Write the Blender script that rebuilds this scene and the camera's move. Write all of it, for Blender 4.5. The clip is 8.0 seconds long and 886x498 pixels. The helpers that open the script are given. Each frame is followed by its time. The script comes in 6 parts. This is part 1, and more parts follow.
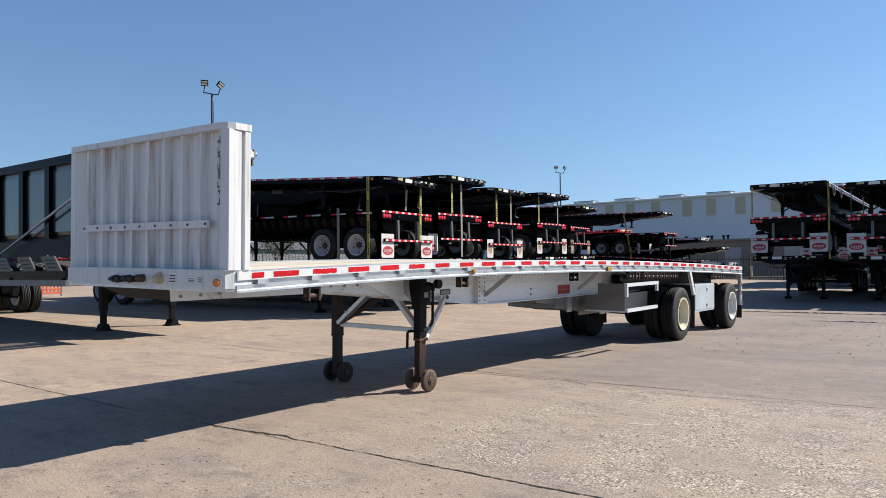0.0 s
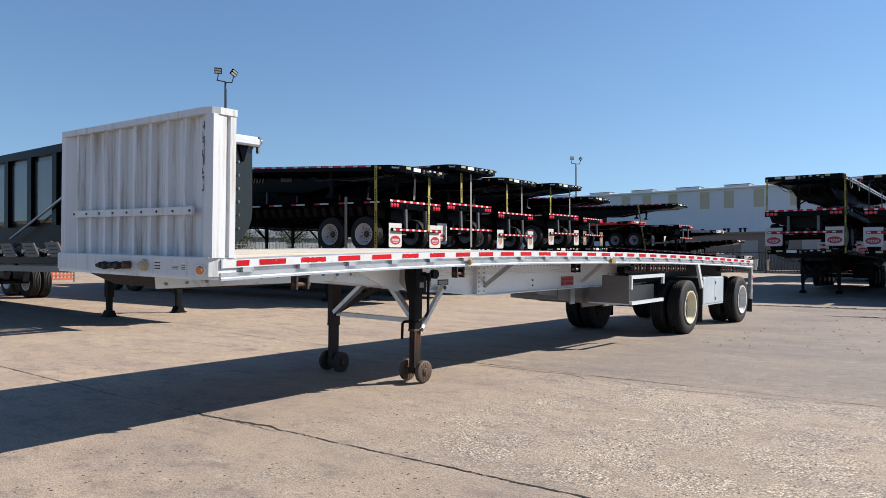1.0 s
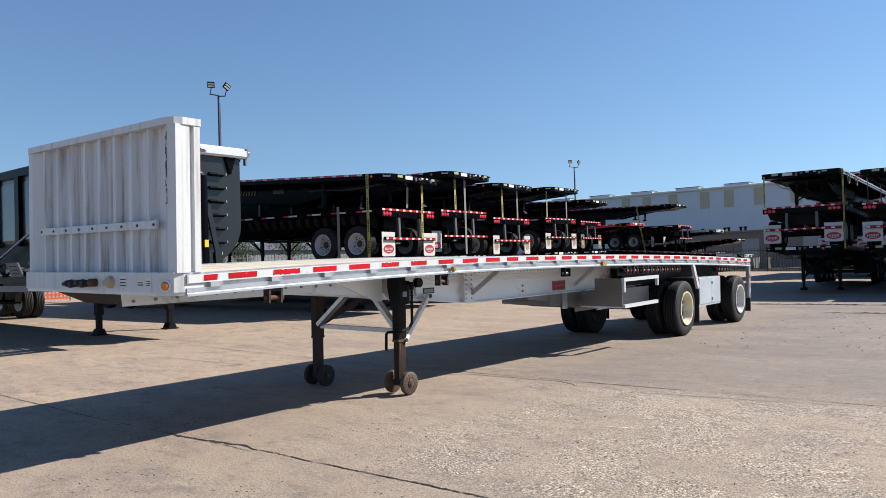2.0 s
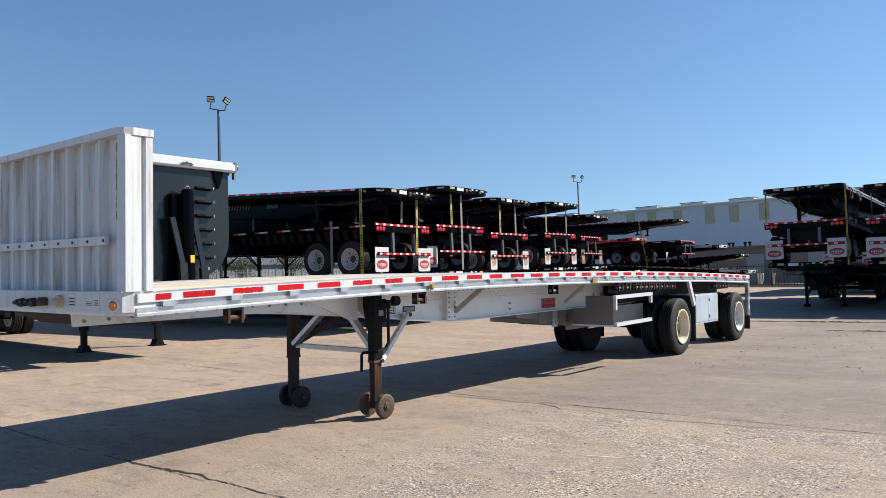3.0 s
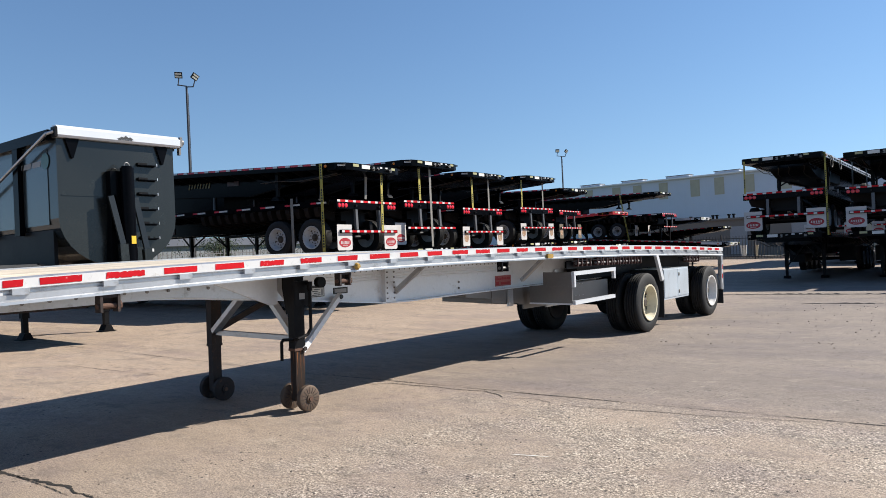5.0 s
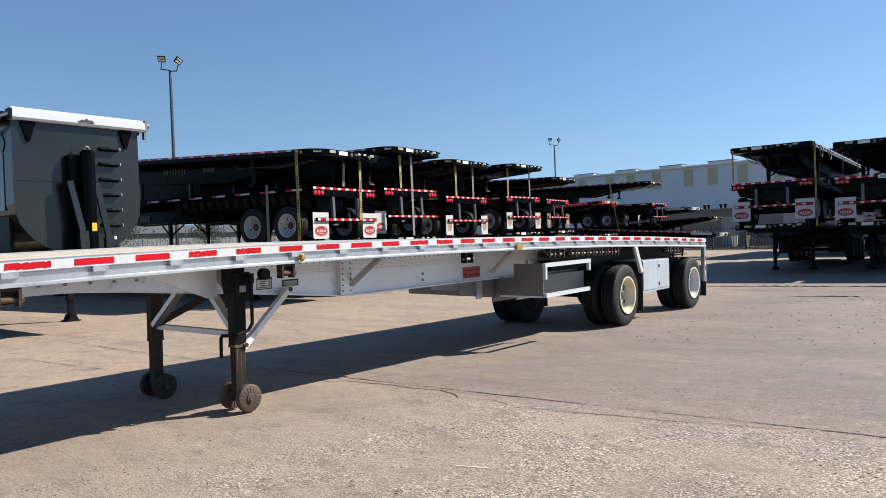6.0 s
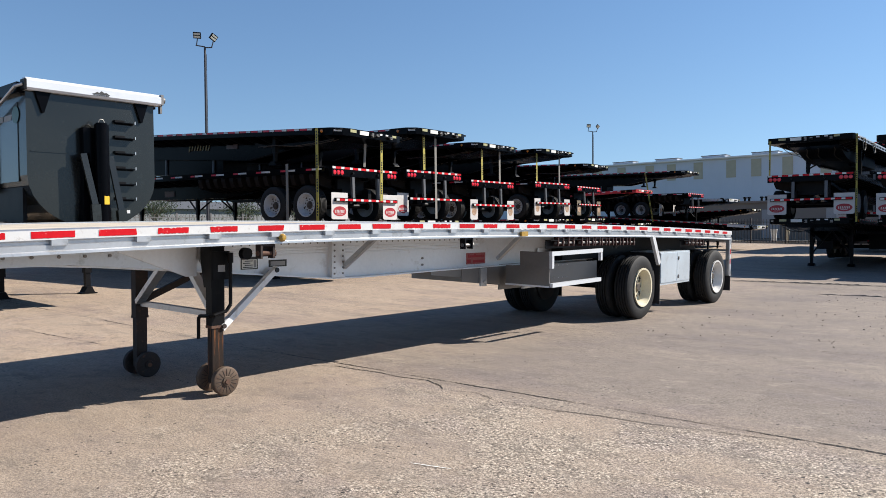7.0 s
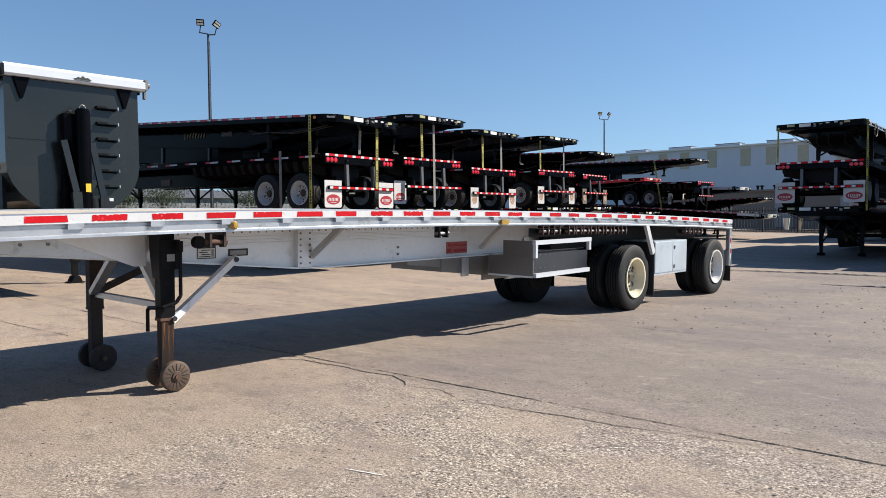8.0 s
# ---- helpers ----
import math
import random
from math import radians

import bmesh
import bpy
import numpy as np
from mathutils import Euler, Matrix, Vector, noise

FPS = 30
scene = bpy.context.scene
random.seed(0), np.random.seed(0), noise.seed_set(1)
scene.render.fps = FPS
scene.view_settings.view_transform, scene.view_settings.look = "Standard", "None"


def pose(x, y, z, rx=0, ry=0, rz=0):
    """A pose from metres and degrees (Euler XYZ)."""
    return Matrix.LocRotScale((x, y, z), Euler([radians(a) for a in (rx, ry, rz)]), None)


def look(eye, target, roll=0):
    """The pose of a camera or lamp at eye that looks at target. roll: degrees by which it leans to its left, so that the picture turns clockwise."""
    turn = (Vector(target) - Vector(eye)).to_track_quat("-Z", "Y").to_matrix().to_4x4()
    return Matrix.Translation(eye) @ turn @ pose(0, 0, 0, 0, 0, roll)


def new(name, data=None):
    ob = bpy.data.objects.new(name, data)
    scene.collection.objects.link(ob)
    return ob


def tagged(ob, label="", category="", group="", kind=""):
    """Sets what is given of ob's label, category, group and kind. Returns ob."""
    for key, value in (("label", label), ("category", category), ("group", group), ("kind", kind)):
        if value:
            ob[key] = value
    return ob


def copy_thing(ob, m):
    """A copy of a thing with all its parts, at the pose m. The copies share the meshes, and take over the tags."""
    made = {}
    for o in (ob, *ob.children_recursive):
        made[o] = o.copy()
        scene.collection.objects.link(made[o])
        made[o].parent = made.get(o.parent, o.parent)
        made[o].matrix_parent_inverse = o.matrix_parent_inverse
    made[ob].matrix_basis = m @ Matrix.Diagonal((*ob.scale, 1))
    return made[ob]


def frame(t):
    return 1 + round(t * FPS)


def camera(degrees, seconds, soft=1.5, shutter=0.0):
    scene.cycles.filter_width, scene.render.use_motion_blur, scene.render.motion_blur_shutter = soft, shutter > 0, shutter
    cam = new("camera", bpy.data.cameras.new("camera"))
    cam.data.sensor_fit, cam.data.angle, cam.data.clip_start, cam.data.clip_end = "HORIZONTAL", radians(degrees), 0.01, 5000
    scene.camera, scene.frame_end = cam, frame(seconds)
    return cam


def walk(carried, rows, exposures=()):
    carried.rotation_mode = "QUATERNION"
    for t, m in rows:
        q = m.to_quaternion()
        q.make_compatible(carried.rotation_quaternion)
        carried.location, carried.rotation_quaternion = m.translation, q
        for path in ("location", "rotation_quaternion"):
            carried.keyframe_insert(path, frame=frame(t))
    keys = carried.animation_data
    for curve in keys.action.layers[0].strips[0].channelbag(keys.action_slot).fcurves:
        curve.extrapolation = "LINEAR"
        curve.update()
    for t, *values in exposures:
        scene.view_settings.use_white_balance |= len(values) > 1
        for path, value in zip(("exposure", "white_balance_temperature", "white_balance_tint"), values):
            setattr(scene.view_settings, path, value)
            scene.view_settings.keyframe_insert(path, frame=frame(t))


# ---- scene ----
cam = camera(61.4, 8.0, soft=0.6)
PATH = [
    (0, (5.003, -3.668, 1.468), (3.795, -2.074, 1.513), -0.7),
    (0.5, (5.03, -3.588, 1.461), (3.822, -1.995, 1.485), -1.0),
    (1, (5.099, -3.419, 1.463), (3.857, -1.851, 1.482), -0.1),
    (1.5, (5.133, -3.275, 1.461), (3.882, -1.715, 1.485), -0.6),
    (1.7, (5.138, -3.214, 1.458), (3.888, -1.653, 1.487), -1.1),
    (2.8, (5.142, -2.772, 1.474), (3.901, -1.205, 1.549), -2.4),
    (3, (5.167, -2.672, 1.481), (3.912, -1.117, 1.56), -1.7),
    (3.5, (5.218, -2.475, 1.484), (3.947, -0.932, 1.557), -1.0),
    (4, (5.158, -2.243, 1.469), (3.92, -0.673, 1.524), -1.6),
    (4.5, (5.116, -1.966, 1.467), (3.899, -0.38, 1.505), -2.9),
    (4.7, (5.146, -1.863, 1.466), (3.921, -0.283, 1.496), -2.9),
    (5.8, (5.171, -1.204, 1.465), (3.938, 0.37, 1.451), -2.1),
    (6, (5.176, -1.077, 1.471), (3.953, 0.505, 1.456), -2.3),
    (6.5, (5.266, -0.799, 1.475), (3.999, 0.749, 1.453), -1.6),
    (7, (5.323, -0.55, 1.467), (4.024, 0.969, 1.411), -0.5),
    (7.5, (5.328, -0.258, 1.459), (4.047, 1.276, 1.379), 0.0),
    (8, (5.403, 0.022, 1.448), (4.078, 1.517, 1.363), -0.5),
]
walk(cam, [(t, look(eye, target, roll)) for t, eye, target, roll in PATH])

# ---- light ----
SUN = Vector((0.73, 1.0, 0.98)).normalized()
world = bpy.data.worlds.new("sky")
scene.world = world
world.use_nodes = True
wn = world.node_tree
sky = wn.nodes.new("ShaderNodeTexSky")
sky.sky_type = "NISHITA"
sky.sun_disc = False
sky.sun_elevation = math.asin(SUN.z)
sky.sun_rotation = math.atan2(SUN.x, SUN.y)
sky.air_density, sky.dust_density, sky.ozone_density = 1.0, 0.0, 3.0
# a clear, even sky: the pale band at the horizon is thin
way = wn.nodes.new("ShaderNodeTexCoord")
lift = wn.nodes.new("ShaderNodeMapping")
lift.inputs["Scale"].default_value = (1, 1, 0.72)
lift.inputs["Location"].default_value = (0, 0, 0.085)
unit = wn.nodes.new("ShaderNodeVectorMath")
unit.operation = "NORMALIZE"
wn.links.new(way.outputs["Generated"], lift.inputs["Vector"])
wn.links.new(lift.outputs[0], unit.inputs[0])
wn.links.new(unit.outputs[0], sky.inputs[0])
deep = wn.nodes.new("ShaderNodeHueSaturation")
deep.inputs["Saturation"].default_value = 1.10
deep.inputs["Hue"].default_value = 0.5025
wn.links.new(sky.outputs[0], deep.inputs["Color"])
wn.links.new(deep.outputs[0], wn.nodes["Background"].inputs[0])
wn.nodes["Background"].inputs[1].default_value = 0.0745
lamp = bpy.data.lights.new("sun", "SUN")
lamp.energy, lamp.angle, lamp.color = 5.0, radians(0.5), (1.0, 0.94, 0.85)
sun = new("sun", lamp)
sun.matrix_world = look((0, 0, 60), Vector((0, 0, 60)) - SUN)
scene.view_settings.exposure = 0.80


# ---- materials ----
def mat(name, base, rough=0.6, metal=0.0, vary=0.12, scale=3.0, grain=60.0, bump=0.15, dirt=None, dirt_amount=0.3,
        streak=False, coat=0.0, by_object=0.0, depth=0.004, spec=0.5):
    """A surface with grain, larger blotches and, if given, a second colour of dirt in patches or streaks."""
    m = bpy.data.materials.new(name)
    m.use_nodes = True
    nt = m.node_tree
    n, l = nt.nodes, nt.links
    b = n["Principled BSDF"]
    co = n.new("ShaderNodeTexCoord")
    big = n.new("ShaderNodeTexNoise")
    big.inputs["Scale"].default_value, big.inputs["Detail"].default_value = scale, 5
    fine = n.new("ShaderNodeTexNoise")
    fine.inputs["Scale"].default_value, fine.inputs["Detail"].default_value = grain, 3
    l.new(co.outputs["Object"], fine.inputs["Vector"])
    if streak:
        mp = n.new("ShaderNodeMapping")
        mp.inputs["Scale"].default_value = (3.0, 3.0, 0.16)
        l.new(co.outputs["Object"], mp.inputs["Vector"])
        l.new(mp.outputs[0], big.inputs["Vector"])
    else:
        l.new(co.outputs["Object"], big.inputs["Vector"])
    ramp = n.new("ShaderNodeValToRGB")
    c = Vector(base)
    lo, hi = c * (1 - vary), c * (1 + vary)
    ramp.color_ramp.elements[0].position, ramp.color_ramp.elements[1].position = 0.3, 0.7
    ramp.color_ramp.elements[0].color = (*lo, 1)
    ramp.color_ramp.elements[1].color = (*[min(1, v) for v in hi], 1)
    mixf = n.new("ShaderNodeMath")
    mixf.operation = "MULTIPLY_ADD"
    mixf.inputs[1].default_value, mixf.inputs[2].default_value = 0.35, 0.0
    addf = n.new("ShaderNodeMath")
    addf.operation = "MULTIPLY_ADD"
    addf.inputs[1].default_value = 0.65
    l.new(fine.outputs[0], mixf.inputs[0])
    l.new(big.outputs[0], addf.inputs[0])
    l.new(mixf.outputs[0], addf.inputs[2])
    l.new(addf.outputs[0], ramp.inputs[0])
    col = ramp.outputs[0]
    if by_object:
        oi = n.new("ShaderNodeObjectInfo")
        mr = n.new("ShaderNodeMapRange")
        mr.inputs["To Min"].default_value, mr.inputs["To Max"].default_value = 1 - by_object, 1 + by_object
        l.new(oi.outputs["Random"], mr.inputs["Value"])
        hs = n.new("ShaderNodeHueSaturation")
        l.new(mr.outputs[0], hs.inputs["Value"])
        l.new(col, hs.inputs["Color"])
        col = hs.outputs[0]
    if dirt:
        dn = n.new("ShaderNodeTexNoise")
        dn.inputs["Scale"].default_value, dn.inputs["Detail"].default_value = scale * 2.7, 8
        dn.inputs["Roughness"].default_value = 0.7
        l.new(mp.outputs[0] if streak else co.outputs["Object"], dn.inputs["Vector"])
        dr = n.new("ShaderNodeValToRGB")
        dr.color_ramp.elements[0].position, dr.color_ramp.elements[1].position = 0.62 - 0.25 * dirt_amount, 0.78 - 0.25 * dirt_amount
        mx = n.new("ShaderNodeMixRGB")
        mx.inputs[2].default_value = (*dirt, 1)
        l.new(dn.outputs[0], dr.inputs[0])
        sc = n.new("ShaderNodeMath")
        sc.operation = "MULTIPLY"
        sc.inputs[1].default_value = 0.85
        l.new(dr.outputs[0], sc.inputs[0])
        l.new(sc.outputs[0], mx.inputs[0])
        l.new(col, mx.inputs[1])
        col = mx.outputs[0]
    l.new(col, b.inputs["Base Color"])
    rr = n.new("ShaderNodeMapRange")
    rr.inputs["To Min"].default_value, rr.inputs["To Max"].default_value = max(0.03, rough - 0.1), min(1, rough + 0.1)
    l.new(addf.outputs[0], rr.inputs["Value"])
    l.new(rr.outputs[0], b.inputs["Roughness"])
    b.inputs["Metallic"].default_value = metal
    b.inputs["Coat Weight"].default_value = coat
    b.inputs["Specular IOR Level"].default_value = spec
    if bump:
        bp = n.new("ShaderNodeBump")
        bp.inputs["Strength"].default_value, bp.inputs["Distance"].default_value = bump, depth
        l.new(fine.outputs[0], bp.inputs["Height"])
        l.new(bp.outputs[0], b.inputs["Normal"])
    return m


M_WHITE = mat("weathered_white_paint", (0.55, 0.562, 0.572), 0.45, 0.0, 0.06, 1.5, 40, 0.10, (0.36, 0.335, 0.305), 0.34, streak=True)
M_HEAD = mat("streaked_white_paint", (0.585, 0.605, 0.62), 0.45, 0.0, 0.07, 2.4, 50, 0.10, (0.31, 0.285, 0.25), 0.52, streak=True)
M_ALU = mat("aluminium", (0.52, 0.53, 0.545), 0.38, 0.8, 0.10, 2.2, 45, 0.1, (0.27, 0.26, 0.245), 0.30)
M_ALUBEAM = mat("beam_aluminium", (0.72, 0.74, 0.765), 0.42, 0.3, 0.08, 1.3, 30, 0.1, (0.42, 0.40, 0.37), 0.15)
M_SHEET = mat("dull_sheet_metal", (0.195, 0.186, 0.178), 0.42, 0.5, 0.10, 1.5, 30, 0.1, (0.22, 0.2, 0.18), 0.2)
M_TAPEW = mat("white_reflective_tape", (0.58, 0.58, 0.575), 0.35, 0.0, 0.05, 8, 90, 0.05, (0.38, 0.355, 0.33), 0.22)
M_TAPER = mat("red_reflective_tape", (0.46, 0.006, 0.012), 0.45, 0.0, 0.12, 10, 60, 0.08, (0.75, 0.68, 0.66), -0.02, by_object=0.1, spec=0.15)
M_TAPERD = mat("dark_red_tape", (0.55, 0.012, 0.035), 0.4, 0.0, 0.15, 10, 60, 0.08)
M_WOOD = mat("deck_wood", (0.50, 0.435, 0.345), 0.8, 0.0, 0.22, 5, 80, 0.3, (0.3, 0.25, 0.19), 0.25, by_object=0.12)
M_BLACK = mat("black_gloss_paint", (0.0025, 0.0026, 0.0036), 0.22, 0.0, 0.3, 2, 50, 0.04, (0.010, 0.008, 0.008), 0.08, spec=0.05)
M_BLACKM = mat("black_satin_steel", (0.006, 0.006, 0.007), 0.45, 0.0, 0.3, 3, 50, 0.15, (0.018, 0.015, 0.013), 0.14, spec=0.12)
M_BROWNRIB = mat("dusty_crossmember_paint", (0.013, 0.010, 0.009), 0.6, 0.0, 0.3, 3, 50, 0.1, spec=0.1)
M_RUST = mat("rusted_steel", (0.10, 0.052, 0.034), 0.85, 0.1, 0.35, 7, 90, 0.5, (0.06, 0.035, 0.03), 0.4)
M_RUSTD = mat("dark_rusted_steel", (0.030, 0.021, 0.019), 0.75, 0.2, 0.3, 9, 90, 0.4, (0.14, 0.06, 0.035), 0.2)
M_DULLAMBER = mat("dull_amber_lens", (0.36, 0.22, 0.04), 0.3, 0.0, 0.2, 20, 80, 0.1)
M_LEGIN = mat("rusty_leg_steel", (0.020, 0.013, 0.010), 0.6, 0.0, 0.4, 6, 60, 0.3, (0.20, 0.075, 0.024), 0.42, streak=True, spec=0.2)
M_FOOT = mat("worn_foot_iron", (0.098, 0.068, 0.048), 0.7, 0.3, 0.3, 9, 60, 0.4, (0.09, 0.045, 0.028), 0.45)
M_TYRE = mat("tyre_rubber", (0.016, 0.016, 0.0165), 0.7, 0.0, 0.25, 6, 70, 0.3, (0.05, 0.046, 0.043), 0.2, spec=0.3)
M_RIMW = mat("white_wheel_paint", (0.80, 0.81, 0.82), 0.35, 0.0, 0.06, 5, 60, 0.08, (0.4, 0.36, 0.32), 0.05)
M_RIMG = mat("greyed_wheel_paint", (0.44, 0.455, 0.475), 0.4, 0.0, 0.10, 5, 60, 0.08, (0.20, 0.185, 0.17), 0.28)
M_RIMC = mat("cream_wheel_paint", (0.66, 0.60, 0.44), 0.45, 0.0, 0.12, 5, 60, 0.1, (0.35, 0.26, 0.17), 0.2)
M_HUB = mat("greasy_hub", (0.10, 0.085, 0.07), 0.5, 0.5, 0.3, 12, 60, 0.3)
M_AMBER = mat("amber_lens", (0.55, 0.17, 0.018), 0.2, 0.0, 0.15, 20, 80, 0.1, coat=0.5)
M_REDLENS = mat("red_lens", (0.6, 0.015, 0.03), 0.2, 0.0, 0.15, 20, 80, 0.1, coat=0.5)
M_REDPAINT = mat("red_paint", (0.45, 0.022, 0.025), 0.4, 0.0, 0.2, 3, 50, 0.1)
M_SIGN = mat("faded_red_sign", (0.33, 0.085, 0.08), 0.5, 0.0, 0.15, 9, 60, 0.05, (0.55, 0.4, 0.38), 0.1)
M_DUMP = mat("gunmetal_green_paint", (0.0165, 0.0178, 0.0160), 0.24, 0.2, 0.2, 0.9, 40, 0.03, (0.03, 0.033, 0.031), 0.15, coat=0.12)
M_DUMPSIDE = mat("grey_green_gloss_paint", (0.036, 0.040, 0.038), 0.22, 0.2, 0.15, 1.2, 40, 0.03, coat=0.3)
M_TARP = mat("polished_white_housing", (0.60, 0.62, 0.645), 0.3, 0.15, 0.04, 2, 40, 0.04)
M_FLAP = mat("white_mud_flap", (0.50, 0.48, 0.465), 0.6, 0.0, 0.07, 4, 60, 0.1, (0.45, 0.41, 0.36), 0.15)
M_DIRTYFLAP = mat("dirty_brown_mud_flap", (0.11, 0.085, 0.055), 0.75, 0.0, 0.4, 5, 60, 0.15, (0.30, 0.25, 0.18), 0.3)
M_FLAPB = mat("black_mud_flap", (0.016, 0.016, 0.017), 0.7, 0.0, 0.3, 4, 60, 0.15)
M_LOGO = mat("red_badge_print", (0.31, 0.014, 0.022), 0.5, 0.0, 0.1, 10, 60, 0.03)
M_PRINT = mat("black_print", (0.02, 0.02, 0.02), 0.5, 0.0, 0.1, 10, 60, 0.03)
M_YSTRAP = mat("yellow_webbing", (0.38, 0.33, 0.075), 0.85, 0.0, 0.15, 12, 120, 0.3, (0.2, 0.17, 0.06), 0.2)
M_GSTRAP = mat("grey_webbing", (0.22, 0.21, 0.19), 0.85, 0.0, 0.15, 12, 120, 0.3)
M_PLATE = mat("pale_label", (0.66, 0.66, 0.62), 0.5, 0.0, 0.08, 14, 60, 0.05, (0.45, 0.42, 0.36), 0.1)
M_GREYPRINT = mat("grey_print", (0.28, 0.28, 0.28), 0.6, 0.0, 0.1, 14, 60, 0.02)
M_DULLRED = mat("dull_red_label", (0.075, 0.045, 0.045), 0.5, 0.0, 0.3, 14, 60, 0.05, (0.03, 0.025, 0.025), 0.3)
M_ROOF = mat("white_roof_sheet", (0.74, 0.75, 0.76), 0.5, 0.0, 0.05, 0.4, 10, 0.05)
M_BWALL = mat("white_metal_cladding", (0.53, 0.56, 0.62), 0.5, 0.0, 0.04, 0.25, 6, 0.05, (0.6, 0.6, 0.58), 0.1)
M_BEIGE = mat("beige_panel", (0.42, 0.38, 0.28), 0.6, 0.0, 0.08, 0.8, 10, 0.05)
M_ANNEX = mat("taupe_render", (0.17, 0.15, 0.13), 0.8, 0.0, 0.1, 0.6, 12, 0.1)
M_FENCE = mat("dark_fence_steel", (0.03, 0.028, 0.027), 0.6, 0.0, 0.2, 3, 30, 0.1)
M_GALV = mat("galvanised_pole", (0.16, 0.155, 0.15), 0.5, 0.5, 0.15, 2, 40, 0.1)
M_POLE = mat("weathered_pole_steel", (0.055, 0.055, 0.06), 0.5, 0.3, 0.15, 2, 40, 0.1)
M_LED = mat("lamp_lens", (0.7, 0.7, 0.6), 0.2, 0.0, 0.1, 8, 40, 0.02)
M_CRACK = mat("crack_fill", (0.020, 0.016, 0.012), 0.95, 0.0, 0.3, 8, 60, 0.3)
M_KERB = mat("pale_kerb_concrete", (0.48, 0.43, 0.36), 0.9, 0.0, 0.1, 1.2, 20, 0.2)
M_ORANGE = mat("orange_mesh", (0.5, 0.09, 0.03), 0.7, 0.0, 0.2, 3, 30, 0.1)
M_LEAF = mat("tree_foliage", (0.04, 0.058, 0.024), 0.8, 0.0, 0.4, 1.5, 20, 0.2)
M_BARK = mat("bark", (0.10, 0.075, 0.055), 0.9, 0.0, 0.3, 4, 30, 0.4)


def concrete():
    """Tan yard concrete: broad tints, worn exposed aggregate, dark spots and pale scuffs."""
    m = bpy.data.materials.new("yard_concrete")
    m.use_nodes = True
    nt = m.node_tree
    n, l = nt.nodes, nt.links
    b = n["Principled BSDF"]
    co = n.new("ShaderNodeTexCoord").outputs["Object"]

    def noise_tex(scale, detail=5, rough=0.55, vec=None):
        t = n.new("ShaderNodeTexNoise")
        t.inputs["Scale"].default_value, t.inputs["Detail"].default_value, t.inputs["Roughness"].default_value = scale, detail, rough
        l.new(vec or co, t.inputs["Vector"])
        return t.outputs[0]

    def ramp(src, a, c, ca=(0, 0, 0), cb=(1, 1, 1)):
        r = n.new("ShaderNodeValToRGB")
        r.color_ramp.elements[0].position, r.color_ramp.elements[1].position = a, c
        r.color_ramp.elements[0].color, r.color_ramp.elements[1].color = (*ca, 1), (*cb, 1)
        l.new(src, r.inputs[0])
        return r.outputs[0]

    def mix(fac, a, c, kind="MIX", amount=1.0):
        x = n.new("ShaderNodeMixRGB")
        x.blend_type = kind
        if isinstance(fac, float):
            x.inputs[0].default_value = fac
        else:
            k = n.new("ShaderNodeMath")
            k.operation = "MULTIPLY"
            k.inputs[1].default_value = amount
            l.new(fac, k.inputs[0])
            l.new(k.outputs[0], x.inputs[0])
        for i, v in ((1, a), (2, c)):
            if isinstance(v, tuple):
                x.inputs[i].default_value = (*v, 1)
            else:
                l.new(v, x.inputs[i])
        return x.outputs[0]

    broad = noise_tex(0.22, 4)
    mid = noise_tex(1.3, 6, 0.6)
    fine = noise_tex(38, 4, 0.7)
    stretch = n.new("ShaderNodeMapping")
    stretch.inputs["Scale"].default_value = (0.25, 1.6, 1)
    stretch.inputs["Rotation"].default_value = (0, 0, 0.15)
    l.new(co, stretch.inputs["Vector"])
    loose = n.new("ShaderNodeMapping")
    loose.inputs["Scale"].default_value = (0.75, 1.25, 1)
    loose.inputs["Rotation"].default_value = (0, 0, 0.5)
    l.new(co, loose.inputs["Vector"])
    drag = noise_tex(1.1, 6, 0.65, stretch.outputs[0])
    base = ramp(broad, 0.36, 0.64, (0.43, 0.325, 0.235), (0.52, 0.385, 0.27))
    base = mix(ramp(mid, 0.42, 0.72), base, (0.29, 0.228, 0.178), amount=0.55)
    base = mix(ramp(drag, 0.5, 0.72), base, (0.56, 0.435, 0.32), amount=0.3)
    base = mix(ramp(fine, 0.35, 0.75), base, (0.25, 0.19, 0.145), amount=0.45)
    # the slabs behind the near joint are greyer
    sepg = n.new("ShaderNodeSeparateXYZ")
    l.new(co, sepg.inputs[0])
    my = n.new("ShaderNodeMapRange")
    my.inputs["From Min"].default_value, my.inputs["From Max"].default_value = 4.5, 5.4
    l.new(sepg.outputs[1], my.inputs["Value"])
    mxx = n.new("ShaderNodeMapRange")
    mxx.inputs["From Min"].default_value, mxx.inputs["From Max"].default_value = -2.0, 0.5
    l.new(sepg.outputs[0], mxx.inputs["Value"])
    mg = n.new("ShaderNodeMath")
    mg.operation = "MULTIPLY"
    l.new(my.outputs[0], mg.inputs[0])
    l.new(mxx.outputs[0], mg.inputs[1])
    base = mix(mg.outputs[0], base, (0.245, 0.20, 0.17), amount=0.76)
    # the slabs beyond the trailer are warmer and paler
    warm = n.new("ShaderNodeMapRange")
    warm.inputs["From Min"].default_value, warm.inputs["From Max"].default_value = -1.0, -4.0
    l.new(sepg.outputs[0], warm.inputs["Value"])
    base = mix(warm.outputs[0], base, (0.58, 0.41, 0.265), amount=0.45)
    # pale dust and brown dirt dragged over all the slabs
    dust = noise_tex(0.55, 7, 0.7, stretch.outputs[0])
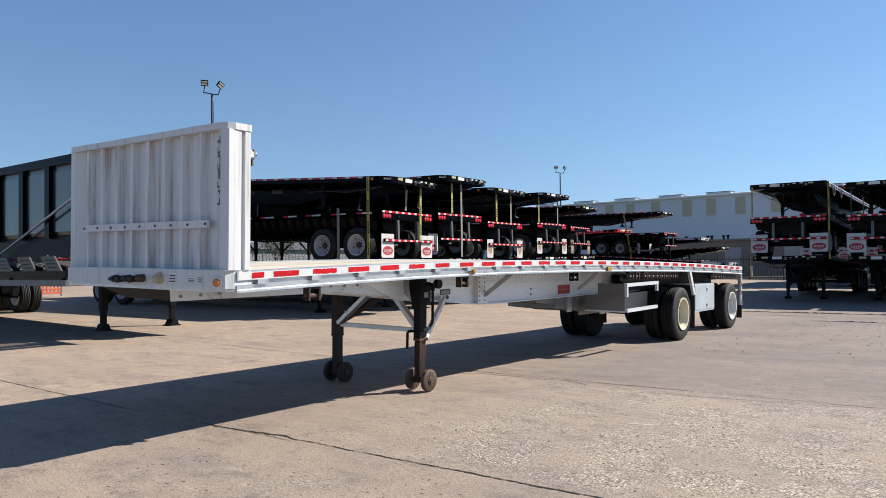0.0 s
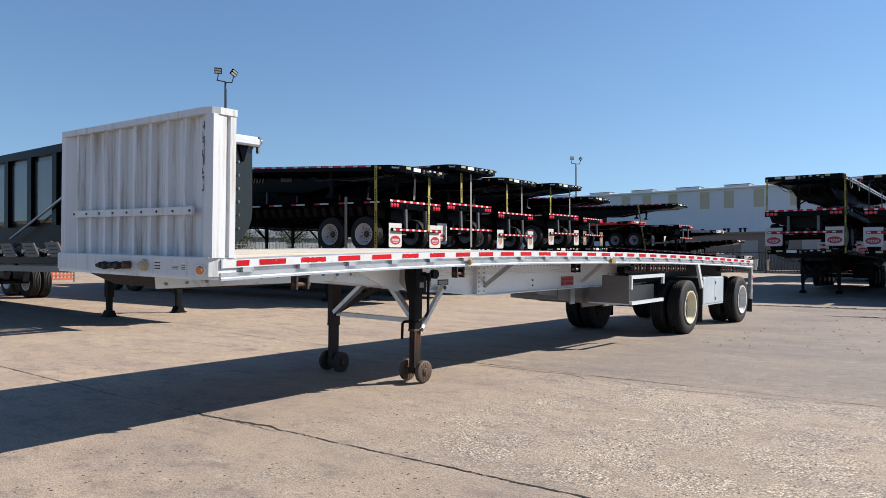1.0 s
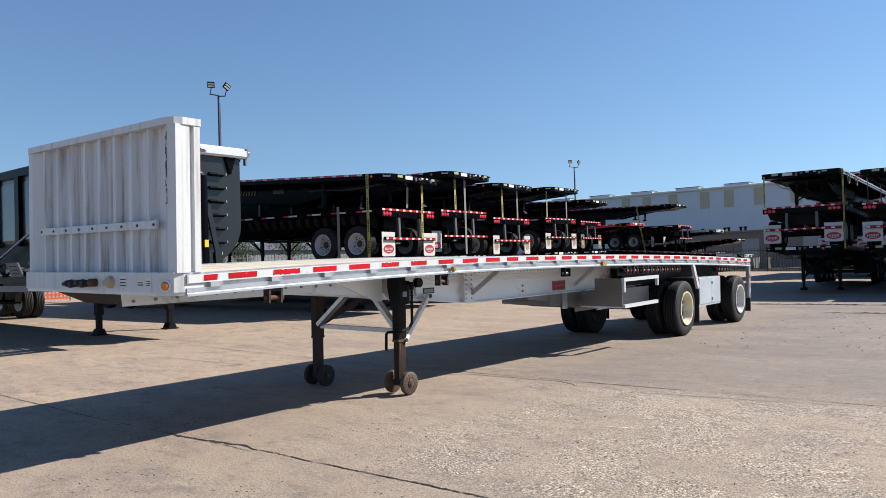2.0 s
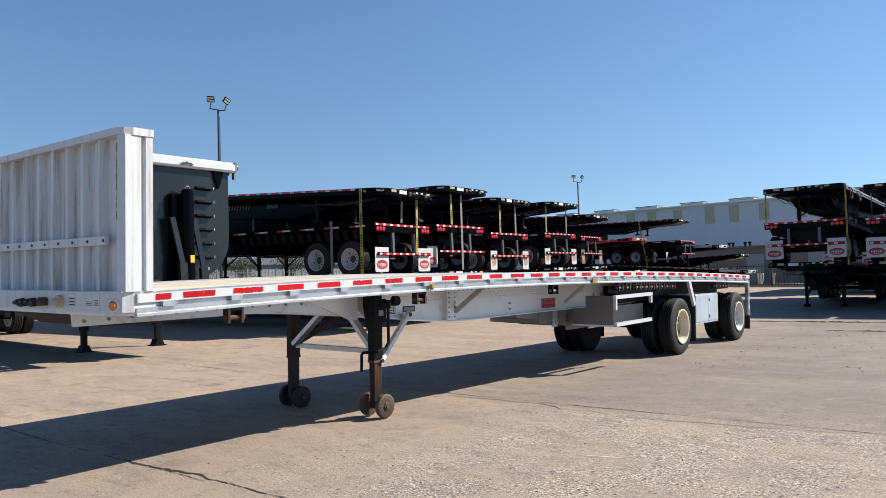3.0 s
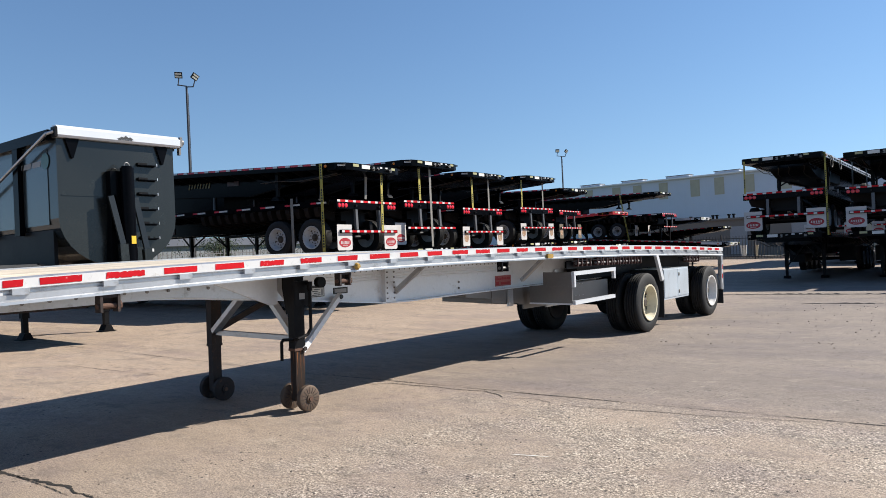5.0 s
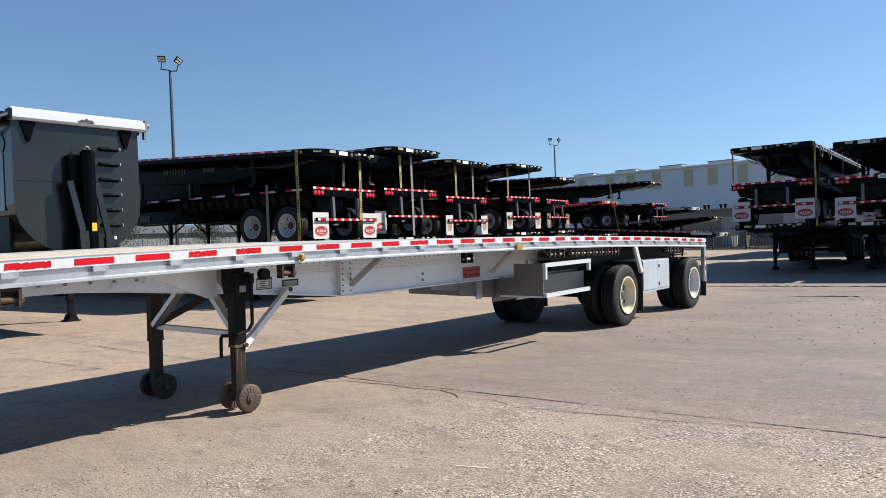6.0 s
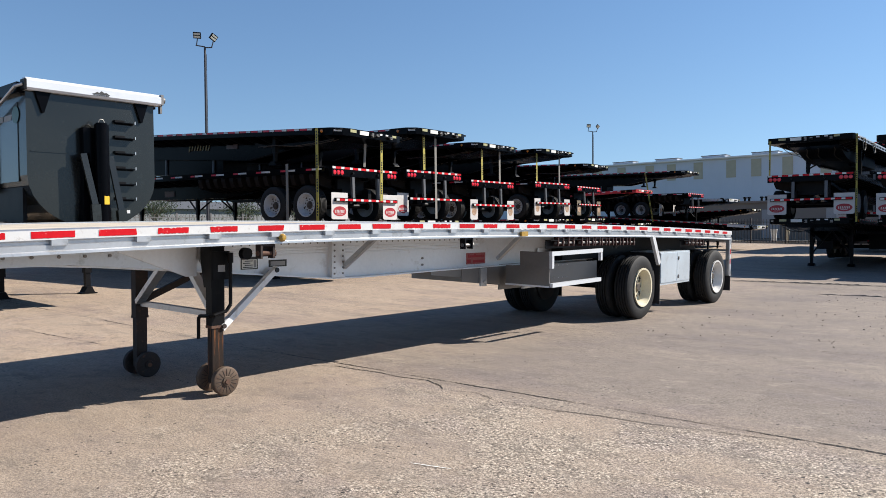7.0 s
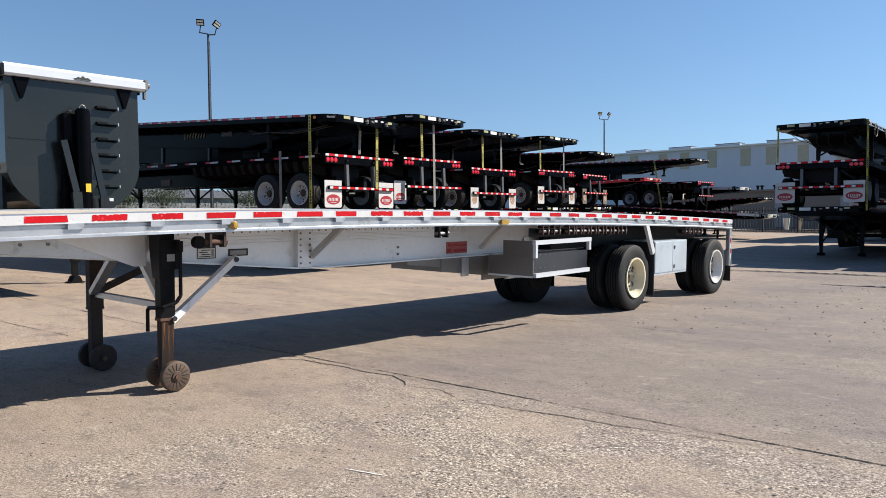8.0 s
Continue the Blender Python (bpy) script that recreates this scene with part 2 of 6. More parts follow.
    base = mix(ramp(dust, 0.50, 0.68), base, (0.50, 0.39, 0.29), amount=0.26)
    base = mix(ramp(dust, 0.33, 0.48, (1, 1, 1), (0, 0, 0)), base, (0.25, 0.185, 0.135), amount=0.24)
    # exposed aggregate in the worn slab beside the trailer
    sep = n.new("ShaderNodeSeparateXYZ")
    l.new(co, sep.inputs[0])
    dxr = n.new("ShaderNodeMapRange")
    dxr.inputs["From Min"].default_value, dxr.inputs["From Max"].default_value = -0.3, 1.8
    l.new(sep.outputs[0], dxr.inputs["Value"])
    dx = dxr.outputs[0]
    dy = n.new("ShaderNodeMath")
    dy.operation = "SUBTRACT"
    dy.inputs[1].default_value = 2.78
    l.new(sep.outputs[1], dy.inputs[0])
    ab = n.new("ShaderNodeMath")
    ab.operation = "ABSOLUTE"
    l.new(dy.outputs[0], ab.inputs[0])
    far = n.new("ShaderNodeMapRange")
    far.inputs["From Min"].default_value, far.inputs["From Max"].default_value = 2.22, 1.75
    l.new(ab.outputs[0], far.inputs["Value"])
    mask = n.new("ShaderNodeMath")
    mask.operation = "MULTIPLY"
    l.new(far.outputs[0], mask.inputs[0])
    l.new(dx, mask.inputs[1])
    worn = n.new("ShaderNodeMath")
    worn.operation = "MULTIPLY_ADD"
    worn.inputs[1].default_value = 0.55
    l.new(mask.outputs[0], worn.inputs[0])
    l.new(ramp(mid, 0.56, 0.74, (0, 0, 0), (0.35, 0.35, 0.35)), worn.inputs[2])
    patch = n.new("ShaderNodeMath")
    patch.operation = "MULTIPLY"
    l.new(worn.outputs[0], patch.inputs[0])
    l.new(ramp(noise_tex(1.25, 7, 0.62), 0.43, 0.54, (0.38, 0.38, 0.38), (1.45, 1.45, 1.45)), patch.inputs[1])
    worn_c = n.new("ShaderNodeClamp")
    l.new(patch.outputs[0], worn_c.inputs[0])
    def stones_tex(scale, lo, hi):
        v = n.new("ShaderNodeTexVoronoi")
        v.inputs["Scale"].default_value = scale
        l.new(co, v.inputs["Vector"])
        tone = n.new("ShaderNodeSeparateColor")
        l.new(v.outputs["Color"], tone.inputs[0])
        shade = ramp(tone.outputs[0], 0.05, 0.95, lo, hi)
        gap = ramp(v.outputs["Distance"], 0.40, 0.60)
        return v, mix(gap, shade, (0.13, 0.10, 0.072), amount=0.8)

    peb, coarse = stones_tex(40, (0.40, 0.31, 0.235), (0.98, 0.84, 0.66))
    peb2, small = stones_tex(62, (0.42, 0.325, 0.24), (0.95, 0.80, 0.62))
    stones = mix(ramp(noise_tex(2.3, 4), 0.38, 0.62), small, coarse)
    base = mix(worn_c.outputs[0], base, stones, amount=0.88)
    # grit: light and dark specks of about a centimetre
    grit = ramp(noise_tex(62, 3, 1.0), 0.42, 0.58, (0.16, 0.15, 0.14), (2.05, 2.02, 1.97))
    base = mix(ramp(worn_c.outputs[0], 0.0, 0.7, (0.40, 0.40, 0.40), (0.85, 0.85, 0.85)), base, mix(1.0, base, grit, "MULTIPLY"))
    base = mix(ramp(noise_tex(150, 2, 0.8), 0.58, 0.64), base, (0.08, 0.06, 0.045), amount=0.5)
    base = mix(ramp(noise_tex(170, 2, 0.8), 0.60, 0.67), base, (0.85, 0.74, 0.61), amount=0.4)
    # broken-out pits between the stones
    pit = n.new("ShaderNodeTexVoronoi")
    pit.inputs["Scale"].default_value = 32
    l.new(co, pit.inputs["Vector"])
    pt = n.new("ShaderNodeSeparateColor")
    l.new(pit.outputs["Color"], pt.inputs[0])
    pm = n.new("ShaderNodeMath")
    pm.operation = "MULTIPLY_ADD"
    pm.inputs[1].default_value = 0.9
    l.new(pt.outputs[0], pm.inputs[0])
    l.new(pit.outputs["Distance"], pm.inputs[2])
    pits = ramp(pm.outputs[0], 0.38, 0.43, (1, 1, 1), (0, 0, 0))
    pw = n.new("ShaderNodeMath")
    pw.operation = "MULTIPLY"
    l.new(pits, pw.inputs[0])
    l.new(ramp(worn_c.outputs[0], 0.0, 0.6, (0.10, 0.10, 0.10)), pw.inputs[1])
    base = mix(pw.outputs[0], base, (0.07, 0.052, 0.04), amount=0.9)
    # oil spots and pale chips
    spot = n.new("ShaderNodeTexVoronoi")
    spot.inputs["Scale"].default_value = 19.0
    l.new(co, spot.inputs["Vector"])
    sz = n.new("ShaderNodeMath")
    sz.operation = "MULTIPLY_ADD"
    sz.inputs[1].default_value = 0.30
    tint = n.new("ShaderNodeSeparateColor")
    l.new(spot.outputs["Color"], tint.inputs[0])
    l.new(tint.outputs[0], sz.inputs[0])
    l.new(spot.outputs["Distance"], sz.inputs[2])
    wob = n.new("ShaderNodeMath")
    wob.operation = "MULTIPLY_ADD"
    wob.inputs[1].default_value = 0.12
    l.new(fine, wob.inputs[0])
    l.new(sz.outputs[0], wob.inputs[2])
    dots = ramp(wob.outputs[0], 0.30, 0.32, (1, 1, 1), (0, 0, 0))
    gate = ramp(noise_tex(0.8, 3), 0.47, 0.55)
    dd = n.new("ShaderNodeMath")
    dd.operation = "MULTIPLY"
    l.new(dots, dd.inputs[0])
    l.new(gate, dd.inputs[1])
    base = mix(dd.outputs[0], base, (0.018, 0.015, 0.013), amount=0.97)
    chip = n.new("ShaderNodeTexVoronoi")
    chip.inputs["Scale"].default_value = 11.0
    l.new(co, chip.inputs["Vector"])
    cs = ramp(chip.outputs["Distance"], 0.035, 0.06, (1, 1, 1), (0, 0, 0))
    base = mix(cs, base, (0.16, 0.135, 0.115), amount=0.7)
    stain = ramp(noise_tex(0.9, 8, 0.75, stretch.outputs[0]), 0.50, 0.64)
    base = mix(stain, base, (0.25, 0.205, 0.172), amount=0.32)
    blot = ramp(noise_tex(2.6, 9, 0.78, loose.outputs[0]), 0.53, 0.60)
    base = mix(blot, base, (0.19, 0.15, 0.12), amount=0.42)
    pale = ramp(noise_tex(3.4, 9, 0.80, loose.outputs[0]), 0.57, 0.64)
    base = mix(pale, base, (0.72, 0.60, 0.47), amount=0.30)
    mottle = ramp(noise_tex(9, 8, 0.8), 0.50, 0.60)
    base = mix(mottle, base, mix(1.0, base, (0.72, 0.70, 0.68), "MULTIPLY"), amount=0.55)
    mauve = ramp(noise_tex(0.6, 7, 0.7, loose.outputs[0]), 0.48, 0.60)
    base = mix(mauve, base, mix(1.0, base, (0.84, 0.835, 0.91), "MULTIPLY"), amount=0.9)
    tone_all = n.new("ShaderNodeHueSaturation")
    tone_all.inputs["Saturation"].default_value, tone_all.inputs["Value"].default_value = 0.88, 0.665
    l.new(base, tone_all.inputs["Color"])
    l.new(tone_all.outputs[0], b.inputs["Base Color"])
    b.inputs["Roughness"].default_value = 0.88
    bp = n.new("ShaderNodeBump")
    bp.inputs["Strength"].default_value, bp.inputs["Distance"].default_value = 1.0, 0.0045
    hh = n.new("ShaderNodeMath")
    hh.operation = "MULTIPLY_ADD"
    l.new(peb.outputs["Distance"], hh.inputs[0])
    l.new(worn_c.outputs[0], hh.inputs[1])
    l.new(fine, hh.inputs[2])
    l.new(hh.outputs[0], bp.inputs["Height"])
    bp.invert = True
    l.new(bp.outputs[0], b.inputs["Normal"])
    return m


M_CONC = concrete()


# ---- mesh helpers ----
def box(bm, x0, x1, y0, y1, z0, z1, m=None):
    vs = [bm.verts.new((x, y, z)) for x in (x0, x1) for y in (y0, y1) for z in (z0, z1)]
    for f in ((0, 1, 3, 2), (4, 6, 7, 5), (0, 4, 5, 1), (2, 3, 7, 6), (0, 2, 6, 4), (1, 5, 7, 3)):
        bm.faces.new([vs[i] for i in f])
    if m is not None:
        bmesh.ops.transform(bm, matrix=m, verts=vs)
    return vs


def prism(bm, pts, axis, a, b):
    """Extrudes a polygon from a to b along an axis; its points are in the two other axes, in their order."""
    def at(p, v):
        q = list(p)
        q.insert(axis, v)
        return bm.verts.new(q)
    lo, hi = [at(p, a) for p in pts], [at(p, b) for p in pts]
    k = len(pts)
    bm.faces.new(lo)
    bm.faces.new(hi[::-1])
    for i in range(k):
        bm.faces.new((lo[i], hi[i], hi[(i + 1) % k], lo[(i + 1) % k]))


def rod(bm, p, q, r, n=10, r2=None):
    p, q = Vector(p), Vector(q)
    d = (q - p).normalized()
    u = d.orthogonal().normalized()
    v = d.cross(u)
    rings = []
    for c, rr in ((p, r), (q, r if r2 is None else r2)):
        rings.append([bm.verts.new(c + rr * (math.cos(2 * math.pi * i / n) * u + math.sin(2 * math.pi * i / n) * v)) for i in range(n)])
    bm.faces.new(rings[0][::-1])
    bm.faces.new(rings[1])
    for i in range(n):
        bm.faces.new((rings[0][i], rings[0][(i + 1) % n], rings[1][(i + 1) % n], rings[1][i]))


def pipe(bm, pts, r, n=8):
    for p, q in zip(pts, pts[1:]):
        rod(bm, p, q, r, n)


def tube(bm, pts, r, n=6):
    """One bent tube through the points."""
    ps = [Vector(p) for p in pts]
    rings = []
    for i, p in enumerate(ps):
        d = (ps[min(i + 1, len(ps) - 1)] - ps[max(i - 1, 0)]).normalized()
        u = d.cross(Vector((0.0, 0.31, 0.95))).normalized()
        v = d.cross(u)
        rings.append([bm.verts.new(p + r * (math.cos(2 * math.pi * k / n) * u + math.sin(2 * math.pi * k / n) * v)) for k in range(n)])
    for a, b in zip(rings, rings[1:]):
        for k in range(n):
            bm.faces.new((a[k], a[(k + 1) % n], b[(k + 1) % n], b[k]))
    bm.faces.new(rings[0][::-1])
    bm.faces.new(rings[-1])


def bar(bm, p, q, w, h, up=(0, 0, 1)):
    """A flat or square bar between two points, w wide and h high."""
    p, q = Vector(p), Vector(q)
    d = (q - p).normalized()
    s = d.cross(Vector(up)).normalized()
    t = s.cross(d)
    rings = [[bm.verts.new(c + a * s * w / 2 + e * t * h / 2) for a, e in ((-1, -1), (1, -1), (1, 1), (-1, 1))] for c in (p, q)]
    bm.faces.new(rings[0][::-1])
    bm.faces.new(rings[1])
    for i in range(4):
        bm.faces.new((rings[0][i], rings[0][(i + 1) % 4], rings[1][(i + 1) % 4], rings[1][i]))


def lathe(bm, prof, centre, axis="y", n=32, closed=True):
    """Turns (radius, along) points about an axis through centre."""
    c = Vector(centre)
    rings = []
    for i in range(n):
        a = 2 * math.pi * i / n
        ring = []
        for r, s in prof:
            u, v = r * math.cos(a), r * math.sin(a)
            o = {"x": (s, u, v), "y": (v, s, u), "z": (u, v, s)}[axis]
            ring.append(bm.verts.new(c + Vector(o)))
        rings.append(ring)
    k = len(prof)
    for i in range(n):
        a, b = rings[i], rings[(i + 1) % n]
        for j in range(k if closed else k - 1):
            jj = (j + 1) % k
            bm.faces.new((a[j], a[jj], b[jj], b[j]))


def sweep(bm, prof, path):
    """Carries a closed (x, z) profile along y with a height offset: path of (y, dz)."""
    rings = [[bm.verts.new((x, y, z + dz)) for x, z in prof] for y, dz in path]
    k = len(prof)
    bm.faces.new(rings[0])
    bm.faces.new(rings[-1][::-1])
    for a, b in zip(rings, rings[1:]):
        for i in range(k):
            bm.faces.new((a[i], b[i], b[(i + 1) % k], a[(i + 1) % k]))


def finish(bm, bevel=0.0, seg=1):
    if bevel:
        sharp = [e for e in bm.edges if len(e.link_faces) == 2 and e.calc_face_angle(0) > 0.6]
        bmesh.ops.bevel(bm, geom=sharp, offset=bevel, segments=seg, affect="EDGES", clamp_overlap=True)
    bmesh.ops.recalc_face_normals(bm, faces=bm.faces)


def part(name, bm, material, parent=None, label="", bevel=0.0, smooth=False, matrix=None):
    finish(bm, bevel)
    me = bpy.data.meshes.new(name)
    bm.to_mesh(me)
    bm.free()
    me.materials.append(material)
    if smooth:
        me.polygons.foreach_set("use_smooth", [True] * len(me.polygons))
        me.set_sharp_from_angle(angle=radians(38))
    ob = new(name, me)
    ob.parent = parent
    if matrix is not None:
        ob.matrix_local = matrix
    if label:
        tagged(ob, label)
    return ob


def again(ob, matrix, parent):
    """The same mesh once more, as an object of its own."""
    o = new(ob.name.split(".")[0], ob.data)
    o.parent = parent
    o.matrix_local = matrix
    return o


def thing(name, label, category, group="", m=None):
    e = new(name)
    e.empty_display_size = 0.2
    if m is not None:
        e.matrix_basis = m
    return tagged(e, label, category, group)


def quick(name, fn, material, parent, label="", bevel=0.0, smooth=False):
    bm = bmesh.new()
    fn(bm)
    return part(name, bm, material, parent, label, bevel, smooth)


# ---- ground ----
def ground_z(x, y):
    """The yard rises gently beyond the trailer's far side, and dips a little towards its rear."""
    return 0.015 * min(58, max(0, -x - 2.5)) - 0.006 * min(7, max(0, y - 4))


xs = [-900, -200, -60.5, -40, -20, -8, -2.5, 0, 4, 10, 40, 200, 900]
ys = [-900, -200, -40, -10, 0, 4, 11, 16, 24, 32, 60, 76, 200, 1500]
bm = bmesh.new()
grid = [[bm.verts.new((x, y, ground_z(x, y))) for y in ys] for x in xs]
for i in range(len(xs) - 1):
    for j in range(len(ys) - 1):
        bm.faces.new((grid[i][j], grid[i + 1][j], grid[i + 1][j + 1], grid[i][j + 1]))
ground = part("ground", bm, M_CONC)
tagged(ground, "tan worn concrete yard with cracks and exposed aggregate", "ground", kind="structure")


def crack(x0, x1, y, wander, width, seed, slope=0.0):
    """A jagged crack or worn joint: two ragged edges a few millimetres over the slab."""
    rnd = random.Random(seed)
    bm = bmesh.new()
    n = max(6, int(abs(x1 - x0) / 0.03))
    prev = None
    drift = 0.0
    wide = 0.7
    for i in range(n + 1):
        x = x0 + (x1 - x0) * i / n + rnd.uniform(-0.005, 0.005)
        drift = drift * 0.985 + rnd.uniform(-1, 1) * wander * 0.16
        wide = min(1.15, max(0.15, wide + rnd.uniform(-0.25, 0.25)))
        w = width * wide * rnd.uniform(0.5, 1.3) * (min(1, i / 12, (n - i) / 12) * 0.9 + 0.1)
        cy = y + slope * (x - x0) + drift + rnd.uniform(-1, 1) * width * 0.30
        z = ground_z(x, cy) + 0.004
        cur = (bm.verts.new((x, cy - w / 2, z)), bm.verts.new((x, cy + w / 2, z)))
        if prev:
            bm.faces.new((prev[0], cur[0], cur[1], prev[1]))
        prev = cur
    part("crack", bm, M_CRACK, ground)


def crack_line(pts, width, seed):
    """A wandering crack through a few turns."""
    rnd = random.Random(seed)
    bm = bmesh.new()
    prev = None
    total = len(pts) - 1
    wide = 0.7
    for i, (a, b) in enumerate(zip(pts, pts[1:])):
        n = max(2, int(math.hypot(b[0] - a[0], b[1] - a[1]) / 0.025))
        for k in range(n + (i == total - 1)):
            f = k / n
            x, y = a[0] + (b[0] - a[0]) * f, a[1] + (b[1] - a[1]) * f + rnd.uniform(-0.007, 0.007)
            end = min(1.0, (i + f) / 0.5 + 0.1, (total - i - f) / 0.5 + 0.1)
            wide = min(1.2, max(0.25, wide + rnd.uniform(-0.2, 0.2)))
            w = width * wide * end
            z = ground_z(x, y) + 0.004
            cur = (bm.verts.new((x, y - w / 2, z)), bm.verts.new((x, y + w / 2, z)))
            if prev:
                bm.faces.new((prev[0], cur[0], cur[1], prev[1]))
            prev = cur
    part("crack", bm, M_CRACK, ground)


for k, a in enumerate((
        (-16, 0.15, 0.60, 0.025, 0.014), (0.1, 9, 0.665, 0.025, 0.017), (-1.2, 0.4, 0.66, 0.08, 0.03),
        (-14, 10, 4.93, 0.012, 0.017, -0.003),
        (-20, -4.2, 6.75, 0.05, 0.016), (-14, 6, 9.0, 0.03, 0.012), (-6.6, -3.5, 3.62, 0.012, 0.014, 0.08),
        (-4, 10, 13.3, 0.03, 0.010), (-2.4, 14, 20.02, 0.05, 0.13, 0.012), (-1.0, 13, 18.7, 0.08, 0.035, 0.02), (-0.6, 1.4, 15.2, 0.05, 0.02), (0.9, 2.6, 17.0, 0.03, 0.035), (1.5, 6, 17.4, 0.08, 0.02))):
    crack(*a[:5], seed=k + 3, slope=a[5] if len(a) > 5 else 0.0)
for k, (pts, w) in enumerate((
        (((1.6, 4.50), (2.1, 4.54), (2.5, 4.61), (2.93, 4.63), (3.28, 4.71), (3.57, 4.75), (4.0, 4.84)), 0.012),
        (((-1.18, 4.64), (-0.91, 4.63), (-0.72, 4.76), (-0.43, 4.76), (-0.1, 4.79), (0.21, 4.75), (0.53, 4.80), (0.80, 4.69), (0.93, 4.57)), 0.013),
        (((0.22, 4.72), (0.60, 4.45), (0.96, 4.37), (1.35, 4.22)), 0.007),
        (((0.93, 4.57), (1.25, 4.66), (1.6, 4.5)), 0.008))):
    crack_line(pts, w, k + 40)

# a thin white scrape of paint
bm = bmesh.new()
rows = []
for i in range(9):
    x, y, w = 2.16 + 0.034 * i, 2.82 + 0.009 * i, 0.005 * (0.35 + 0.65 * math.sin(math.pi * (i + 0.6) / 9)) * (0.8 + 0.5 * (i % 2))
    rows.append((bm.verts.new((x + 0.25 * w, y - w, ground_z(x, y) + 0.005)), bm.verts.new((x - 0.25 * w, y + w, ground_z(x, y) + 0.005))))
for a, b in zip(rows, rows[1:]):
    bm.faces.new((a[0], b[0], b[1], a[1]))
part("paint_scrape", bm, M_PLATE, ground)

# broken slab edges that stand a little proud across the yard
for k, (x0, x1, y0) in enumerate(((-2.3, 14.0, 20.22), (0.95, 2.7, 17.08))):
    rnd = random.Random(60 + k)
    bm = bmesh.new()
    rows = []
    n = int((x1 - x0) / 0.11)
    y = y0
    for i in range(n + 1):
        x = x0 + (x1 - x0) * i / n
        y = y0 + 0.7 * (y - y0) + rnd.uniform(-0.035, 0.035)
        h = rnd.choice((0.006, 0.010, 0.016, 0.024)) * min(1, (i + 1) / 4, (n - i + 1) / 4)
        w = rnd.uniform(0.10, 0.24)
        z = ground_z(x, y)
        rows.append([bm.verts.new(p) for p in ((x, y - 0.02, z - 0.01), (x, y, z + h), (x, y + 0.07, z + h * 0.9), (x, y + w, z - 0.005))])
    for a, b in zip(rows, rows[1:]):
        for j in range(3):
            bm.faces.new((a[j], b[j], b[j + 1], a[j + 1]))
    part("slab_edge", bm, M_CONC, ground)

# loose crumbs of stone on the slabs
rnd = random.Random(77)
bm = bmesh.new()
for k in range(520):
    if k < 250:
        x, y, r = rnd.uniform(0.6, 5.5), rnd.uniform(9.2, 17.5), rnd.uniform(0.006, 0.018)
    else:
        x, y, r = rnd.uniform(-3.5, 5.0), rnd.uniform(-1.5, 9.0), rnd.uniform(0.003, 0.010)
    vs = [bm.verts.new((x + r * a * rnd.uniform(0.6, 1.2), y + r * b * rnd.uniform(0.6, 1.2), ground_z(x, y) + r * c)) for a, b, c in
          ((1, 0, 0.0), (0.3, 0.95, 0.0), (-0.8, 0.6, 0.0), (-0.8, -0.6, 0.0), (0.3, -0.95, 0.0), (0.4, 0.3, 0.8), (-0.4, 0.2, 0.9), (0.0, -0.5, 0.8))]
    bmesh.ops.convex_hull(bm, input=vs)
tagged(part("loose_stones", bm, mat("crumb_stone", (0.16, 0.13, 0.11), 0.9, 0.0, 0.6, 2.2, 40, 0.2)), "scattered small stone crumbs lying on the concrete yard", "gravel", kind="stuff")


# ---- wheels ----
def tyre_mesh(bm, r, w, c, axis):
    """A truck tyre with rounded shoulders and four tread grooves."""
    h = w / 2
    prof = [(r * 0.57, -h * 0.80), (r * 0.63, -h * 0.96), (r * 0.80, -h * 1.0), (r * 0.93, -h * 0.93), (r * 0.985, -h * 0.80)]
    for k in range(4):
        m = -h * 0.8 + h * 1.6 * (k + 1) / 5
        prof += [(r, m - 0.042 * w), (r * 0.962, m - 0.034 * w), (r * 0.962, m + 0.034 * w), (r, m + 0.042 * w)]
    prof += [(r * 0.985, h * 0.80), (r * 0.93, h * 0.93), (r * 0.80, h * 1.0), (r * 0.63, h * 0.96), (r * 0.57, h * 0.80)]
    lathe(bm, prof, c, axis, 36)


def rim_mesh(bm, r, w, c, axis, out):
    """A deep-dished disc wheel; out is +1 or -1, the side that shows."""
    h = w / 2 * out
    R = r * 0.585
    prof = [(R, -h), (R, h), (R * 1.05, h * 1.02), (R * 1.05, h * 1.12), (R * 0.96, h * 1.10), (R * 0.93, h * 0.85), (R * 0.84, h * 0.45), (R * 0.80, -h * 0.05),
            (R * 0.62, -h * 0.12), (R * 0.50, h * 0.02), (R * 0.36, h * 0.06), (R * 0.35, -h * 0.3), (R * 0.9, -h)]
    lathe(bm, prof, c, axis, 32)


def hub_mesh(bm, r, w, c, axis, out):
    h = w / 2 * out
    R = r * 0.2
    lathe(bm, [(0.001, h * 0.50), (R * 0.55, h * 0.48), (R * 0.75, h * 0.25), (R * 0.8, h * 0.1), (R * 1.05, h * 0.05), (R * 1.05, -h * 0.2), (0.001, -h * 0.2)], c, axis, 16)


def studs_mesh(bm, r, w, c, axis, out):
    h = w / 2 * out
    R = r * 0.2
    for k in range(10):
        a = 2 * math.pi * k / 10
        u, v = R * 1.5 * math.cos(a), R * 1.5 * math.sin(a)
        d = {"x": (1, 0, 0), "y": (0, 1, 0)}[axis]
        o = Vector({"x": (0, u, v), "y": (v, 0, u)}[axis]) + Vector(c)
        rod(bm, o - Vector(d) * h * 0.1, o + Vector(d) * h * 0.16, 0.016, 6)
        if k % 2:
            o2 = Vector(c) + (o - Vector(c)) * 1.5
            rod(bm, o2 - Vector(d) * h * 0.2, o2 - Vector(d) * h * 0.02, 0.03, 8)


